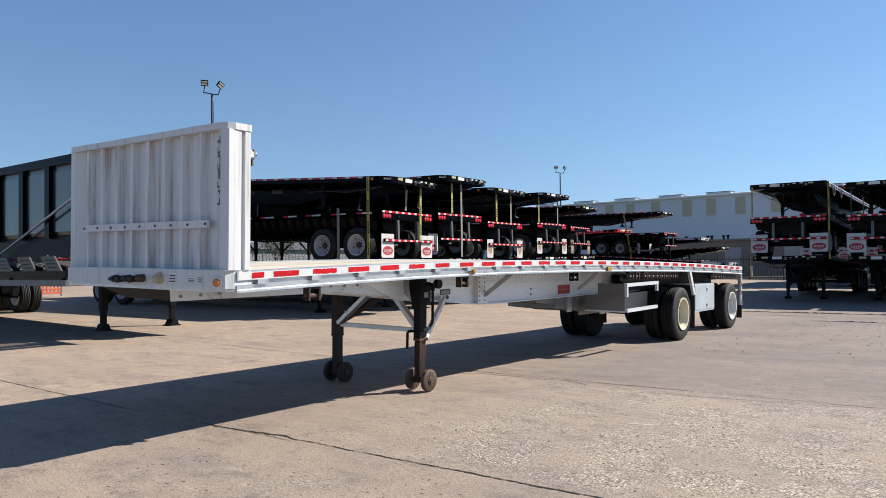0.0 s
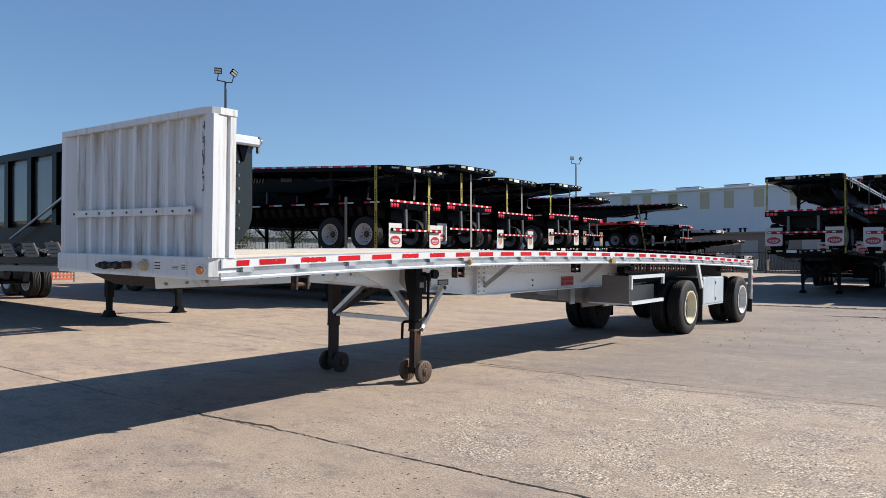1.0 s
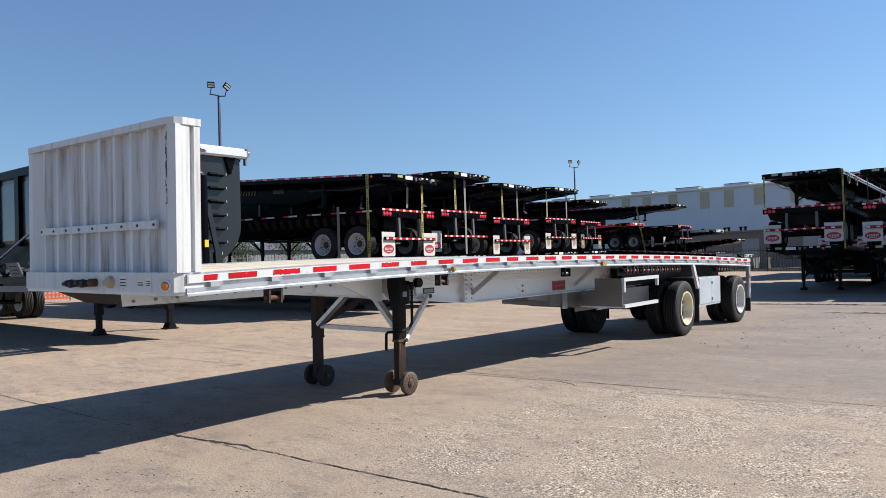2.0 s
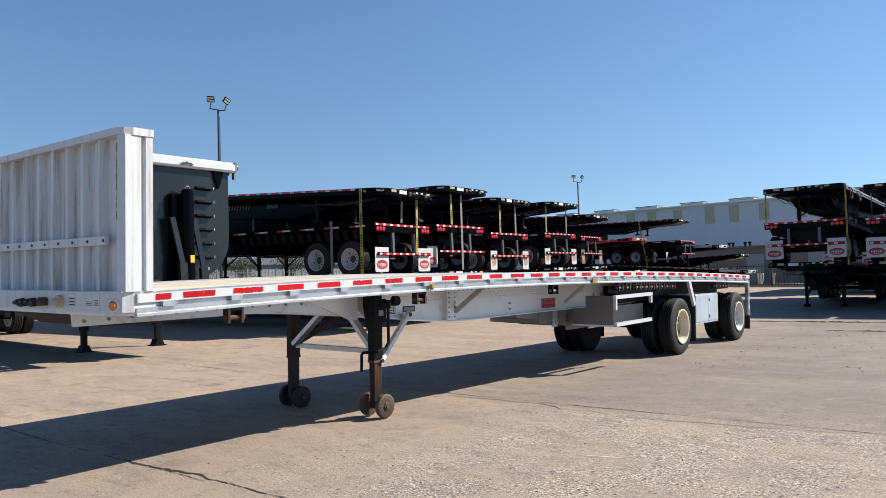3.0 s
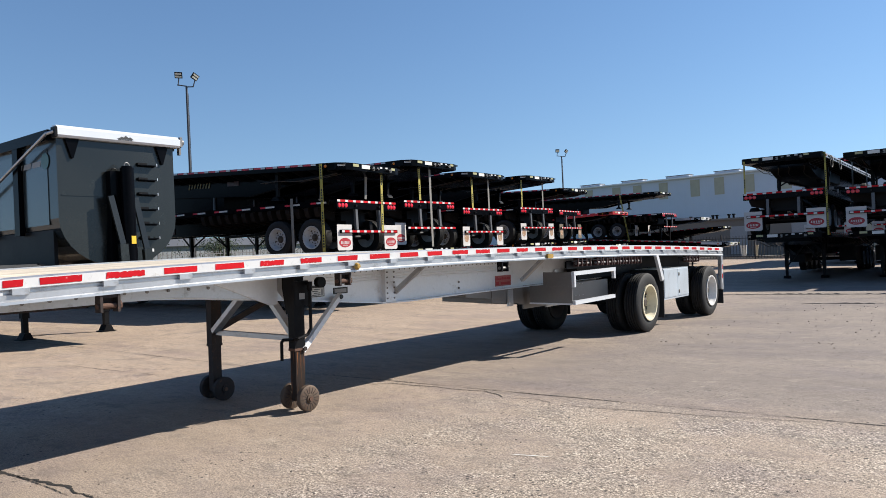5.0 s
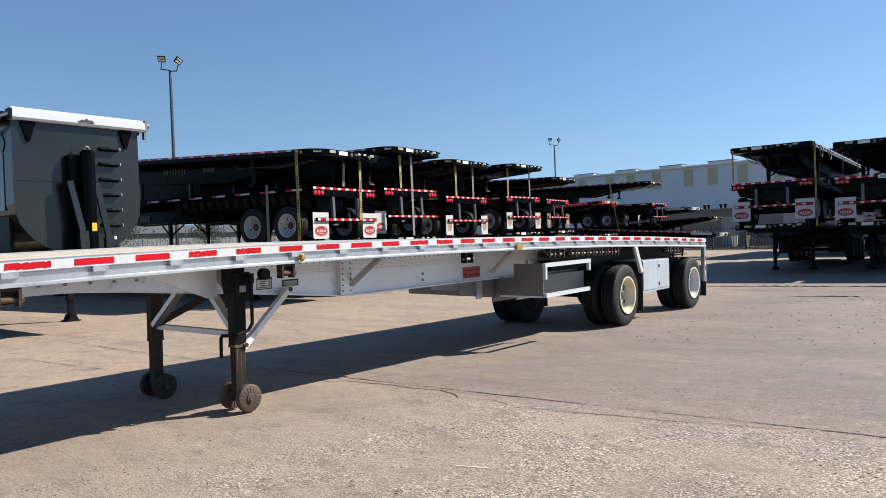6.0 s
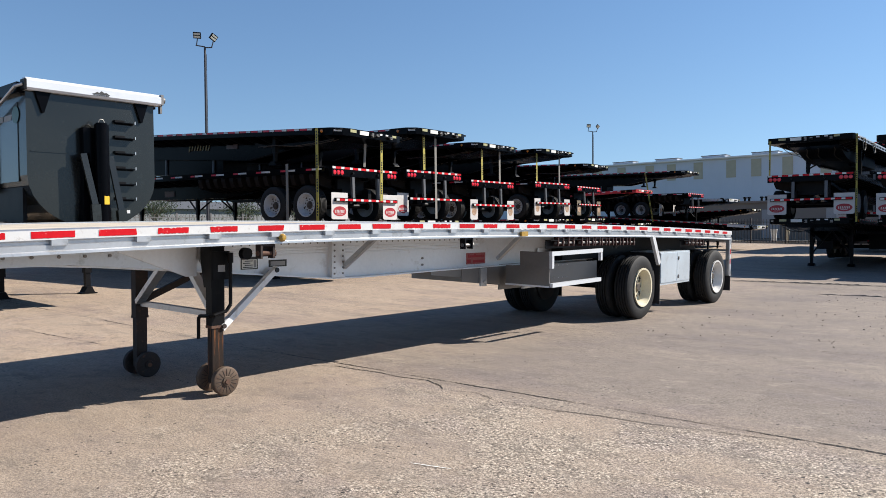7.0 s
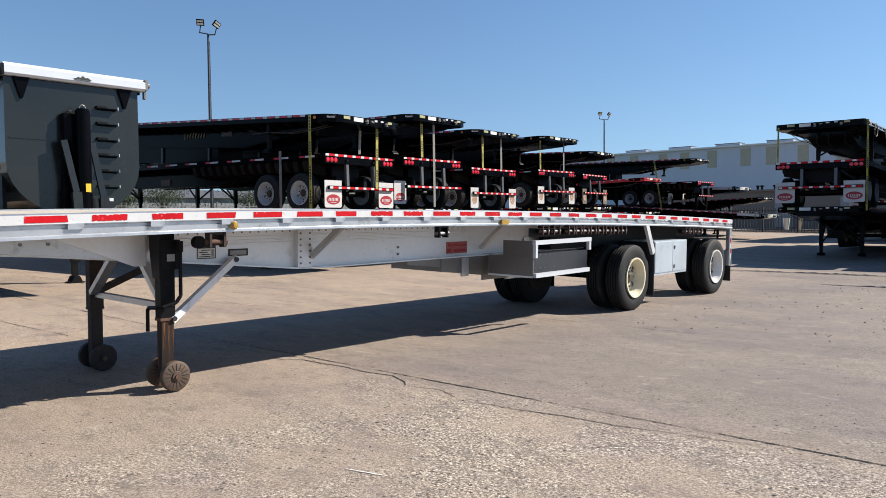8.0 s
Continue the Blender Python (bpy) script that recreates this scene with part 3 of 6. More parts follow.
def wheel(parent, c, axis, out, rim_mat, r=0.5, w=0.27, label="", front=True):
    t = quick("wheel", lambda bm: rim_mesh(bm, r, w, c, axis, out), rim_mat, parent, label, smooth=True)
    quick("tyre", lambda bm: tyre_mesh(bm, r, w, c, axis), M_TYRE, t, "black rubber tyre with worn tread", smooth=True)
    if front:
        quick("hub", lambda bm: hub_mesh(bm, r, w, c, axis, out), M_HUB, t, smooth=True)
        tagged(quick("wheel_studs", lambda bm: studs_mesh(bm, r, w, c, axis, out), M_HUB, t), kind="stuff")
    return t


# ---- the white flatbed trailer ----
LENGTH, WIDE = 14.63, 2.56
M_TOOL = mat("pale_blue_white_metal", (0.56, 0.62, 0.67), 0.35, 0.45, 0.1, 2.2, 40, 0.06, (0.42, 0.45, 0.47), 0.25)


def deck_z(y):
    return 1.53 - (0.0038 if y < 5 else 0.0019) * (y - 5) ** 2


def run(a, b, n=None):
    n = n or max(1, round((b - a) / 0.5))
    return [(a + (b - a) * i / n, deck_z(a + (b - a) * i / n)) for i in range(n + 1)]


flat = thing("flatbed_trailer", "white and bare aluminium spread-axle flatbed trailer parked on its landing gear", "trailer", m=pose(0, 0, 1.9, 0, 1.15, 0) @ pose(0, 0, -1.9))

for side, name in ((0, "side_rail"), (1, "side_rail")):
    sx = (lambda x: x) if side == 0 else (lambda x: -WIDE - x)
    prof = [(-0.10, 0.0), (-0.012, 0.0), (0.0, -0.008), (0.0, -0.078), (-0.022, -0.086), (-0.022, -0.105), (-0.004, -0.112), (-0.004, -0.150), (0.005, -0.158), (0.006, -0.176), (-0.05, -0.178), (-0.05, -0.03), (-0.10, -0.03)]
    quick(name, lambda bm: sweep(bm, [(sx(x), z) for x, z in prof], run(0.165, LENGTH, 30)), M_ALU, flat, "bare aluminium side rail with a slight upward camber")

# reflective tape along the near rail, white ground with red blocks
quick("tape_strip", lambda bm: sweep(bm, [(0.0, -0.010), (0.003, -0.010), (0.003, -0.074), (0.0, -0.074)], run(0.175, LENGTH - 0.01, 30)), M_TAPEW, flat, "white reflective tape")
rnd = random.Random(5)
y = 0.31
first = True
while y < LENGTH - 0.3:
    w = 0.13 if first else rnd.uniform(0.255, 0.295)
    worn = rnd.random() < 0.55
    def red(bm, y=y, w=w, worn=worn):
        n = 20
        top = [(y + w * i / n + rnd.uniform(-0.006, 0.006) * (i in (0, n)), -0.016 - (rnd.choice((0, 0, 0, 0.003, 0.007)) if worn else rnd.choice((0, 0, 0.001)))) for i in range(n + 1)]
        low = [(y + w * i / n + rnd.uniform(-0.006, 0.006) * (i in (0, n)), -0.063 + (rnd.choice((0, 0, 0, 0.003, 0.006)) if worn else rnd.choice((0, 0, 0.001)))) for i in range(n + 1)]
        a = [bm.verts.new((0.0055, yy, deck_z(yy) + z)) for yy, z in top]
        b = [bm.verts.new((0.0055, yy, deck_z(yy) + z)) for yy, z in low]
        for i in range(n):
            bm.faces.new((a[i], b[i], b[i + 1], a[i + 1]))
    quick("red_reflector", red, M_TAPER, flat)
    y += 0.235 if first else 0.452
    first = False

# stake pockets
pocket = None
for k in range(24):
    y = 0.42 + k * 0.605
    if y > LENGTH - 0.1:
        break
    if pocket is None:
        pocket = quick("stake_pocket", lambda bm: box(bm, -0.02, 0.016, -0.055, 0.055, -0.116, -0.076), M_ALU, flat, bevel=0.004)
        pocket.matrix_local = pose(0, y, deck_z(y))
    else:
        again(pocket, pose(0, y, deck_z(y)), flat)

# deck boards
for k in range(8):
    x0 = -0.105 - k * 0.294
    quick("deck_board", lambda bm: sweep(bm, [(x0, -0.012), (x0 - 0.285, -0.012), (x0 - 0.285, -0.04), (x0, -0.04)], run(0.30, LENGTH, 30)), M_WOOD, flat, "weathered wooden deck board")

# crossmembers
for k in range(23):
    y = 0.9 + k * 0.6
    if y > LENGTH - 0.2:
        break
    quick("crossmember", lambda bm: (box(bm, -WIDE + 0.06, -0.06, y - 0.03, y + 0.03, deck_z(y) - 0.05, deck_z(y) - 0.041),
                                     box(bm, -WIDE + 0.06, -0.06, y - 0.005, y + 0.005, deck_z(y) - 0.13, deck_z(y) - 0.05),
                                     box(bm, -WIDE + 0.06, -0.06, y - 0.03, y + 0.03, deck_z(y) - 0.139, deck_z(y) - 0.13)), M_ALU, flat)


def beam_low(y):
    pts = [(0, 1.245), (2.0, 1.185), (2.7, 1.12), (3.4, 1.06), (4.9, 0.915), (6.4, 0.925), (8.5, 0.93), (14.5, 0.95)]
    for (a, za), (b, zb) in zip(pts, pts[1:]):
        if y <= b:
            return za + (zb - za) * (y - a) / (b - a)
    return pts[-1][1]


def beam(bm, x, which):
    ys_ = [0.15 + i * 0.42 for i in range(35)]
    ys_ = [v for v in ys_ if v < 14.5] + [14.5]
    def strip(xa, xb, lo, hi):
        rings = [[bm.verts.new(p) for p in ((xa, v, lo(v)), (xb, v, lo(v)), (xb, v, hi(v)), (xa, v, hi(v)))] for v in ys_]
        bm.faces.new(rings[0])
        bm.faces.new(rings[-1][::-1])
        for a, b in zip(rings, rings[1:]):
            for i in range(4):
                bm.faces.new((a[i], b[i], b[(i + 1) % 4], a[(i + 1) % 4]))
    if which == "web":
        strip(x - 0.006, x + 0.006, beam_low, lambda v: deck_z(v) - 0.14)
    elif which == "flange":
        strip(x - 0.07, x + 0.07, lambda v: beam_low(v) - 0.014, lambda v: beam_low(v) + 0.001)
    else:
        strip(x + 0.006, x + 0.02, lambda v: deck_z(v) - 0.21, lambda v: deck_z(v) - 0.14)


for x in (-0.85, -1.71):
    mb = quick("main_beam", lambda bm: beam(bm, x, "web"), M_ALUBEAM, flat, "white aluminium main beam, deeper in the middle")
    quick("flange", lambda bm: beam(bm, x, "flange"), M_ALUBEAM, mb)
    quick("top_angle", lambda bm: beam(bm, x, "angle"), M_ALUBEAM, mb)
    for k in range(3):
        quick("web_ridge", lambda bm: sweep(bm, [(x + 0.006, -0.262 - 0.032 * k), (x + 0.011, -0.266 - 0.032 * k), (x + 0.011, -0.276 - 0.032 * k), (x + 0.006, -0.28 - 0.032 * k)], run(3.3, 7.4)), M_ALUBEAM, mb)


def rivets(bm):
    y = 0.3
    while y < 7.4:
        z = deck_z(y) - 0.225
        rod(bm, (-0.845, y, z), (-0.838, y, z), 0.011, 6, 0.007)
        y += 0.095 if y > 3 else 0.2
    for y, z in ((6.28, 1.0), (6.28, 1.08), (0.7, 1.27), (0.95, 1.265), (1.2, 1.26), (1.5, 1.25), (1.8, 1.245)):
        rod(bm, (-0.845, y, z), (-0.828, y, z), 0.014, 6)


tagged(quick("rivet_row", rivets, M_SHEET, flat), kind="stuff")
for y in (4.86,):
    quick("stiffener", lambda bm: box(bm, -0.845, -0.78, y - 0.09, y + 0.09, 0.92, deck_z(y) - 0.14), M_ALUBEAM, flat, bevel=0.006)

tagged(quick("stiffener_bolts", lambda bm: [rod(bm, (-0.78, y, 0.97 + 0.062 * k), (-0.772, y, 0.97 + 0.062 * k), 0.011, 6) for k in range(7) for y in (4.80, 4.92)], M_SHEET, flat), kind="stuff")

# diagonal braces from beam to rail
for y0, y1, z0 in ((4.95, 5.03, 1.03), (7.80, 7.74, 1.02), (10.9, 10.85, 1.0)):
    quick("brace", lambda bm: bar(bm, (-0.80, y0, z0), (-0.36, y1, deck_z(y1) - 0.15), 0.06, 0.05), M_ALU, flat)

# front bumper box
quick("front_bumper", lambda bm: prism(bm, [(-WIDE, 0.32), (-WIDE, 0.06), (-WIDE + 0.10, 0.0), (-0.16, 0.0), (-0.03, 0.07), (-0.012, 0.15), (-0.012, 0.32)], 2, 1.30, 1.452), M_WHITE, flat, "white painted front bumper box", bevel=0.006)
quick("bumper_lip", lambda bm: prism(bm, [(-WIDE + 0.01, 0.30), (-WIDE + 0.01, 0.07), (-WIDE + 0.10, 0.012), (-0.17, 0.012), (-0.04, 0.08), (-0.012, 0.16), (-0.012, 0.30)], 2, 1.275, 1.30), M_ALU, flat, "worn bare aluminium lip under the bumper")

# coupler plate
quick("coupler_plate", lambda bm: prism(bm, [(0.03, 1.272), (0.28, 1.16), (1.2, 1.16), (1.5, 1.22), (1.5, 1.272)], 0, -1.86, -0.76), M_RUSTD, flat, "dark rusted steel coupler plate")

side_plate = quick("coupler_side", lambda bm: prism(bm, [(0.02, 1.275), (0.03, 1.175), (2.0, 1.185), (2.9, 1.10), (2.9, 1.36), (2.0, 1.36), (0.4, 1.30)], 0, -0.73, -0.715), M_ALU, flat, "riveted worn side plate of the coupler")
for k in range(12):
    quick("rivet", lambda bm: rod(bm, (-0.715, 0.12 + 0.2 * k, 1.215 + 0.006 * k - 0.0075 * max(0, k - 7)), (-0.705, 0.12 + 0.2 * k, 1.215 + 0.006 * k - 0.0075 * max(0, k - 7)), 0.014, 8), M_SHEET, side_plate)

# air and light connectors on the bumper
for i, (x, z) in enumerate(((-1.52, 1.365), (-1.42, 1.36), (-1.31, 1.37), (-1.21, 1.365))):
    quick("connector_plug", lambda bm: (rod(bm, (x, -0.002, z), (x, -0.06 - 0.02 * (i % 2), z - 0.01), 0.03, 10), rod(bm, (x - 0.02, -0.07, z - 0.01), (x + 0.045, -0.07, z), 0.018, 8)), M_FLAPB, flat, "dark connector plug")
quick("coupling", lambda bm: (rod(bm, (-1.10, 0.0, 1.37), (-1.10, -0.06, 1.37), 0.035, 12), rod(bm, (-1.10, -0.06, 1.37), (-1.05, -0.08, 1.36), 0.02, 8)), M_RUST, flat, "rusty air coupling")
quick("coupling", lambda bm: (rod(bm, (-0.84, 0.0, 1.375), (-0.84, -0.035, 1.375), 0.05, 12), rod(bm, (-0.88, -0.03, 1.37), (-0.80, -0.03, 1.37), 0.03, 8)), mat("tan_plug", (0.45, 0.38, 0.24), 0.7), flat, "tan connector socket")
for (xa, xb, za, zb), m in (((-0.70, -0.60, 1.335, 1.425), M_PRINT), ((-0.43, -0.33, 1.345, 1.39), M_PRINT), ((-0.30, -0.23, 1.345, 1.405), M_PRINT)):
    p = quick("data_plate", lambda bm: box(bm, xa, xb, -0.004, 0.002, za, zb), M_PLATE, flat, "pale data plate with unreadable print")
    for f in (0.12, 0.38, 0.66):
        quick("print_line", lambda bm: box(bm, xa + 0.008, xb - 0.008, -0.006, -0.004, za + (zb - za) * f, za + (zb - za) * (f + 0.12)), m, p)
front_lamp = quick("marker_lamp", lambda bm: lathe(bm, [(0.001, -0.035), (0.03, -0.03), (0.042, -0.012), (0.044, 0.0), (0.001, 0.0)], (0, 0, 0), "y", 20), M_AMBER, flat, "round amber marker lamp", smooth=True)
front_lamp.matrix_local = pose(-0.09, 0.036, 1.352, 0, 0, 28) @ Matrix.Diagonal((0.8, 0.8, 0.8, 1))
quick("lamp_ring", lambda bm: lathe(bm, [(0.044, -0.012), (0.058, -0.012), (0.062, 0.0), (0.044, 0.0)], (0, 0, 0), "y", 20), M_PLATE, front_lamp, smooth=True)
quick("marker_lamp", lambda bm: lathe(bm, [(0.001, 0.032), (0.022, 0.03), (0.034, 0.014), (0.036, 0.0), (0.001, 0.0)], (0.014, 3.505, deck_z(3.505) - 0.125), "x", 18), M_DULLAMBER, flat, "small dull amber side marker lamp", smooth=True)
quick("marker_lamp", lambda bm: box(bm, 0.0, 0.03, 7.17, 7.31, deck_z(7.24) - 0.165, deck_z(7.24) - 0.105), M_DULLAMBER, flat, "oblong dull amber side marker lamp", bevel=0.008)

# headboard
HB0, HB1 = 1.452, 2.655
hb = quick("headboard", lambda bm: None or prism(bm, [(-WIDE + 0.02, 0.075)] + sum([[(-2.47 + k * 0.262, 0.075), (-2.455 + k * 0.262, 0.135), (-2.30 + k * 0.262, 0.128), (-2.275 + k * 0.262, 0.088), (-2.225 + k * 0.262, 0.075)] for k in range(8)], []) + [(-0.374, 0.075), (-0.359, 0.135), (-0.06, 0.135), (-0.06, 0.155), (-WIDE + 0.02, 0.155)], 2, HB0, HB1 - 0.05), M_HEAD, flat, "scuffed white ribbed aluminium headboard")
quick("top_cap", lambda bm: prism(bm, [(-WIDE, 0.30), (-WIDE, 0.08), (-WIDE + 0.05, 0.05), (-0.10, 0.05), (-0.02, 0.08), (0.006, 0.14), (0.006, 0.30), (-0.05, 0.30), (-0.05, 0.16), (-WIDE + 0.05, 0.16), (-WIDE + 0.05, 0.30)], 2, HB1 - 0.055, HB1), M_WHITE, hb, "white cap rail", bevel=0.004)
for sgn in (0, 1):
    fx = (lambda v: v) if sgn == 0 else (lambda v: -WIDE - v)
    quick("corner_post", lambda bm: prism(bm, [(fx(-0.225), 0.128), (fx(-0.10), 0.066), (fx(-0.006), 0.072), (fx(0.0), 0.08), (fx(-0.004), 0.205), (fx(-0.03), 0.215), (fx(-0.03), 0.232), (fx(0.0), 0.240), (fx(0.0), 0.295), (fx(-0.07), 0.295), (fx(-0.07), 0.134), (fx(-0.225), 0.134)], 2, HB0, HB1 - 0.055), M_WHITE, hb, "white corner post of the headboard", bevel=0.003)
hbar = quick("cross_strap", lambda bm: box(bm, -2.27, -0.255, 0.058, 0.085, 1.80, 1.865), M_WHITE, hb, "flat white riveted strap", bevel=0.004)
for k in range(9):
    quick("rivet", lambda bm: rod(bm, (-2.25 + k * 0.246, 0.060, 1.832), (-2.25 + k * 0.246, 0.050, 1.832), 0.011, 8), M_PRINT, hbar)
# worn stencil down the corner post: bars and hooks that cannot be read
STENCIL = (((0.0, 0.10, 0.024, 0.034), (0.0, 0.012, 0.0, 0.06)), ((0.0, 0.10, 0.0, 0.011), (0.088, 0.10, 0.0, 0.05)), ((0.0, 0.012, 0.0, 0.055), (0.0, 0.10, 0.044, 0.055)),
           ((0.01, 0.09, 0.0, 0.01), (0.0, 0.012, 0.008, 0.05), (0.088, 0.10, 0.008, 0.05)), ((0.0, 0.012, 0.0, 0.06), (0.05, 0.06, 0.0, 0.06), (0.012, 0.05, 0.05, 0.06)),
           ((0.02, 0.09, 0.0, 0.01), (0.088, 0.10, 0.0, 0.045)), ((0.01, 0.08, 0.035, 0.045), (0.0, 0.012, 0.01, 0.045)), ((0.0, 0.10, 0.0, 0.010), (0.0, 0.011, 0.0, 0.05)))
for k, bars in enumerate(STENCIL):
    mark = quick("stencil_mark", lambda bm: [box(bm, a - 0.004, b + 0.004, 0.001, 0.003, c - 0.003, d + 0.003) for a, b, c, d in bars], M_PRINT, hb, "black stencilled bar mark")
    mark.matrix_local = pose(-0.10, 0.066, 2.48 - 0.070 * k, 0, 0, 153.6)
quick("head_base", lambda bm: box(bm, -WIDE + 0.01, -0.01, 0.05, 0.30, 1.448, 1.456), M_ALU, hb)


# landing gear


def leg(x, near, dy=0.0):
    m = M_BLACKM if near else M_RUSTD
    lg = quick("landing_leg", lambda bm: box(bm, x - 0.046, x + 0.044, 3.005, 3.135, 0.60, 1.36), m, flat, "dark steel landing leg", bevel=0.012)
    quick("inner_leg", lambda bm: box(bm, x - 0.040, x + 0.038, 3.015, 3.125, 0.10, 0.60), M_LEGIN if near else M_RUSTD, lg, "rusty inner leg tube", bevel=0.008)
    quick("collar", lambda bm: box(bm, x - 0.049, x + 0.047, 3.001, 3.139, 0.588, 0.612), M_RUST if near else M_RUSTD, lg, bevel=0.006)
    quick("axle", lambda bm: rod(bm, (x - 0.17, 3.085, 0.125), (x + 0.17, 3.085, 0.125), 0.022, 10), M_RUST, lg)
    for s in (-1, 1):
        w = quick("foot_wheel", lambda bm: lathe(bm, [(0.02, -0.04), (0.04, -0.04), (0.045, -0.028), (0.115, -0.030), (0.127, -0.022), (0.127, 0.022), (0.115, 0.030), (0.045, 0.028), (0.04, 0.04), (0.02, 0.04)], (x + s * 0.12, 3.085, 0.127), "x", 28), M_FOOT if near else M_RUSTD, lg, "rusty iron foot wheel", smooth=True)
        tagged(quick("spoke_ribs", lambda bm: [bar(bm, Vector((x + s * 0.12, 3.085, 0.127)) + Vector((0.0285 * q, 0.05 * math.cos(a), 0.05 * math.sin(a))), Vector((x + s * 0.12, 3.085, 0.127)) + Vector((0.03 * q, 0.108 * math.cos(a), 0.108 * math.sin(a))), 0.005, 0.004, (1, 0, 0)) for a in [2 * math.pi * i / 16 for i in range(16)] for q in (-1, 1)], M_RUSTD, w), kind="stuff")
    if dy:
        lg.matrix_local = pose(0, dy, 0)
    return lg


near_leg = leg(-0.42, True)
near_leg.matrix_local = pose(-0.083, 0.095, 0)
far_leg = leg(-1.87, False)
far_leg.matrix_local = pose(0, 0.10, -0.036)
quick("leg_plate", lambda bm: prism(bm, [(-0.52, 1.36), (-0.345, 1.36), (-0.352, 0.95), (-0.468, 0.95), (-0.52, 1.2)], 1, 2.985, 3.0), M_BLACKM, near_leg)
quick("gearbox", lambda bm: box(bm, -0.40, -0.345, 3.0, 3.17, 1.02, 1.27), M_BLACKM, near_leg, bevel=0.015)
quick("maker_plate", lambda bm: box(bm, -0.345, -0.341, 3.05, 3.12, 1.09, 1.15), M_GREYPRINT, near_leg, "small dark maker's plate")
quick("crank_handle", lambda bm: (pipe(bm, [(-0.345, 3.15, 1.24), (-0.30, 3.14, 1.24), (-0.29, 3.14, 1.20), (-0.29, 3.14, 0.80), (-0.295, 3.10, 0.745), (-0.31, 2.985, 0.715), (-0.335, 2.962, 0.71), (-0.50, 2.965, 0.695), (-0.528, 2.968, 0.67), (-0.533, 2.97, 0.49)], 0.016, 8), rod(bm, (-0.29, 3.14, 1.17), (-0.29, 3.14, 1.26), 0.026, 8)), M_BLACKM, near_leg, "black crank handle", smooth=True)
quick("cross_shaft", lambda bm: bar(bm, (-0.57, 3.2, 0.70), (-1.80, 3.17, 0.70), 0.06, 0.05), M_ALU, flat, "aluminium cross bar")
for a, b, m in (((-0.57, 3.18, 0.74), (-0.93, 3.16, 1.13), M_ALU), ((-1.80, 3.13, 0.72), (-1.28, 3.10, 1.10), M_ALU)):
    quick("leg_brace", lambda bm: bar(bm, a, b, 0.085, 0.05), m, flat)
quick("leg_brace", lambda bm: bar(bm, (-1.82, 3.2, 0.74), (-1.70, 3.9, 1.06), 0.06, 0.06), M_RUSTD, flat)
quick("drag_brace", lambda bm: bar(bm, (-0.475, 3.205, 0.585), (-0.79, 4.04, 1.06), 0.045, 0.062), M_ALUBEAM, flat, "long aluminium diagonal brace")
quick("bolt", lambda bm: rod(bm, (-0.47, 3.22, 0.60), (-0.44, 3.22, 0.60), 0.022, 8), M_RUSTD, flat)
quick("bolt", lambda bm: rod(bm, (-0.78, 4.02, 1.045), (-0.74, 4.02, 1.05), 0.025, 8), M_PRINT, flat)
quick("leg_bracket", lambda bm: prism(bm, [(2.25, 1.33), (3.10, 1.33), (3.10, 1.04), (3.0, 1.04)], 0, -0.72, -0.70), M_ALUBEAM, flat, "white triangular bracket plate")
quick("leg_bracket", lambda bm: prism(bm, [(-1.0, 1.33), (-0.60, 1.33), (-0.60, 1.03), (-0.68, 1.03)], 1, 3.20, 3.22), M_ALUBEAM, flat)

# plates and fittings on the beam
sign = quick("maker_sign", lambda bm: box(bm, -0.846, -0.838, 7.15, 7.56, 0.965, 1.115), M_SIGN, flat, "faded red sign plate with worn print")
quick("sign_print", lambda bm: [box(bm, -0.838, -0.8365, 7.18 + 0.045 * i, 7.215 + 0.045 * i, 1.055, 1.085 + 0.012 * (i in (0, 3))) for i in range(8)] + [box(bm, -0.838, -0.8365, 7.29, 7.53, 0.985, 1.02), box(bm, -0.838, -0.8365, 7.165, 7.24, 0.985, 1.03)], M_LOGO, sign)
dp = quick("data_plate", lambda bm: box(bm, -0.846, -0.84, 3.66, 3.86, 1.06, 1.19), M_PLATE, flat, "pale data plate with unreadable print")
quick("print_frame", lambda bm: [box(bm, -0.84, -0.8385, 3.664, 3.856, a, b) for a, b in ((1.064, 1.072), (1.160, 1.186))] + [box(bm, -0.84, -0.8386, a, b, 1.072, 1.160) for a, b in ((3.664, 3.672), (3.848, 3.856))], M_PRINT, dp)
for i in range(4):
    quick("print_line", lambda bm: box(bm, -0.84, -0.8385, 3.685 + 0.02 * (i % 2), 3.80 - 0.03 * (i == 2), 1.08 + 0.02 * i, 1.088 + 0.02 * i), M_PRINT, dp)
quick("print_block", lambda bm: box(bm, -0.84, -0.8385, 3.81, 3.838, 1.08, 1.15), M_GREYPRINT, dp)
low_plate = quick("data_plate", lambda bm: box(bm, -0.846, -0.84, 3.99, 4.21, 1.075, 1.145), M_PRINT, flat, "dark oblong data plate")
quick("plate_face", lambda bm: box(bm, -0.84, -0.8385, 4.01, 4.19, 1.087, 1.130), M_GREYPRINT, low_plate)
quick("round_reflector", lambda bm: rod(bm, (-0.5, 3.46, 1.24), (-0.44, 3.46, 1.24), 0.055, 16), M_BLACKM, flat)


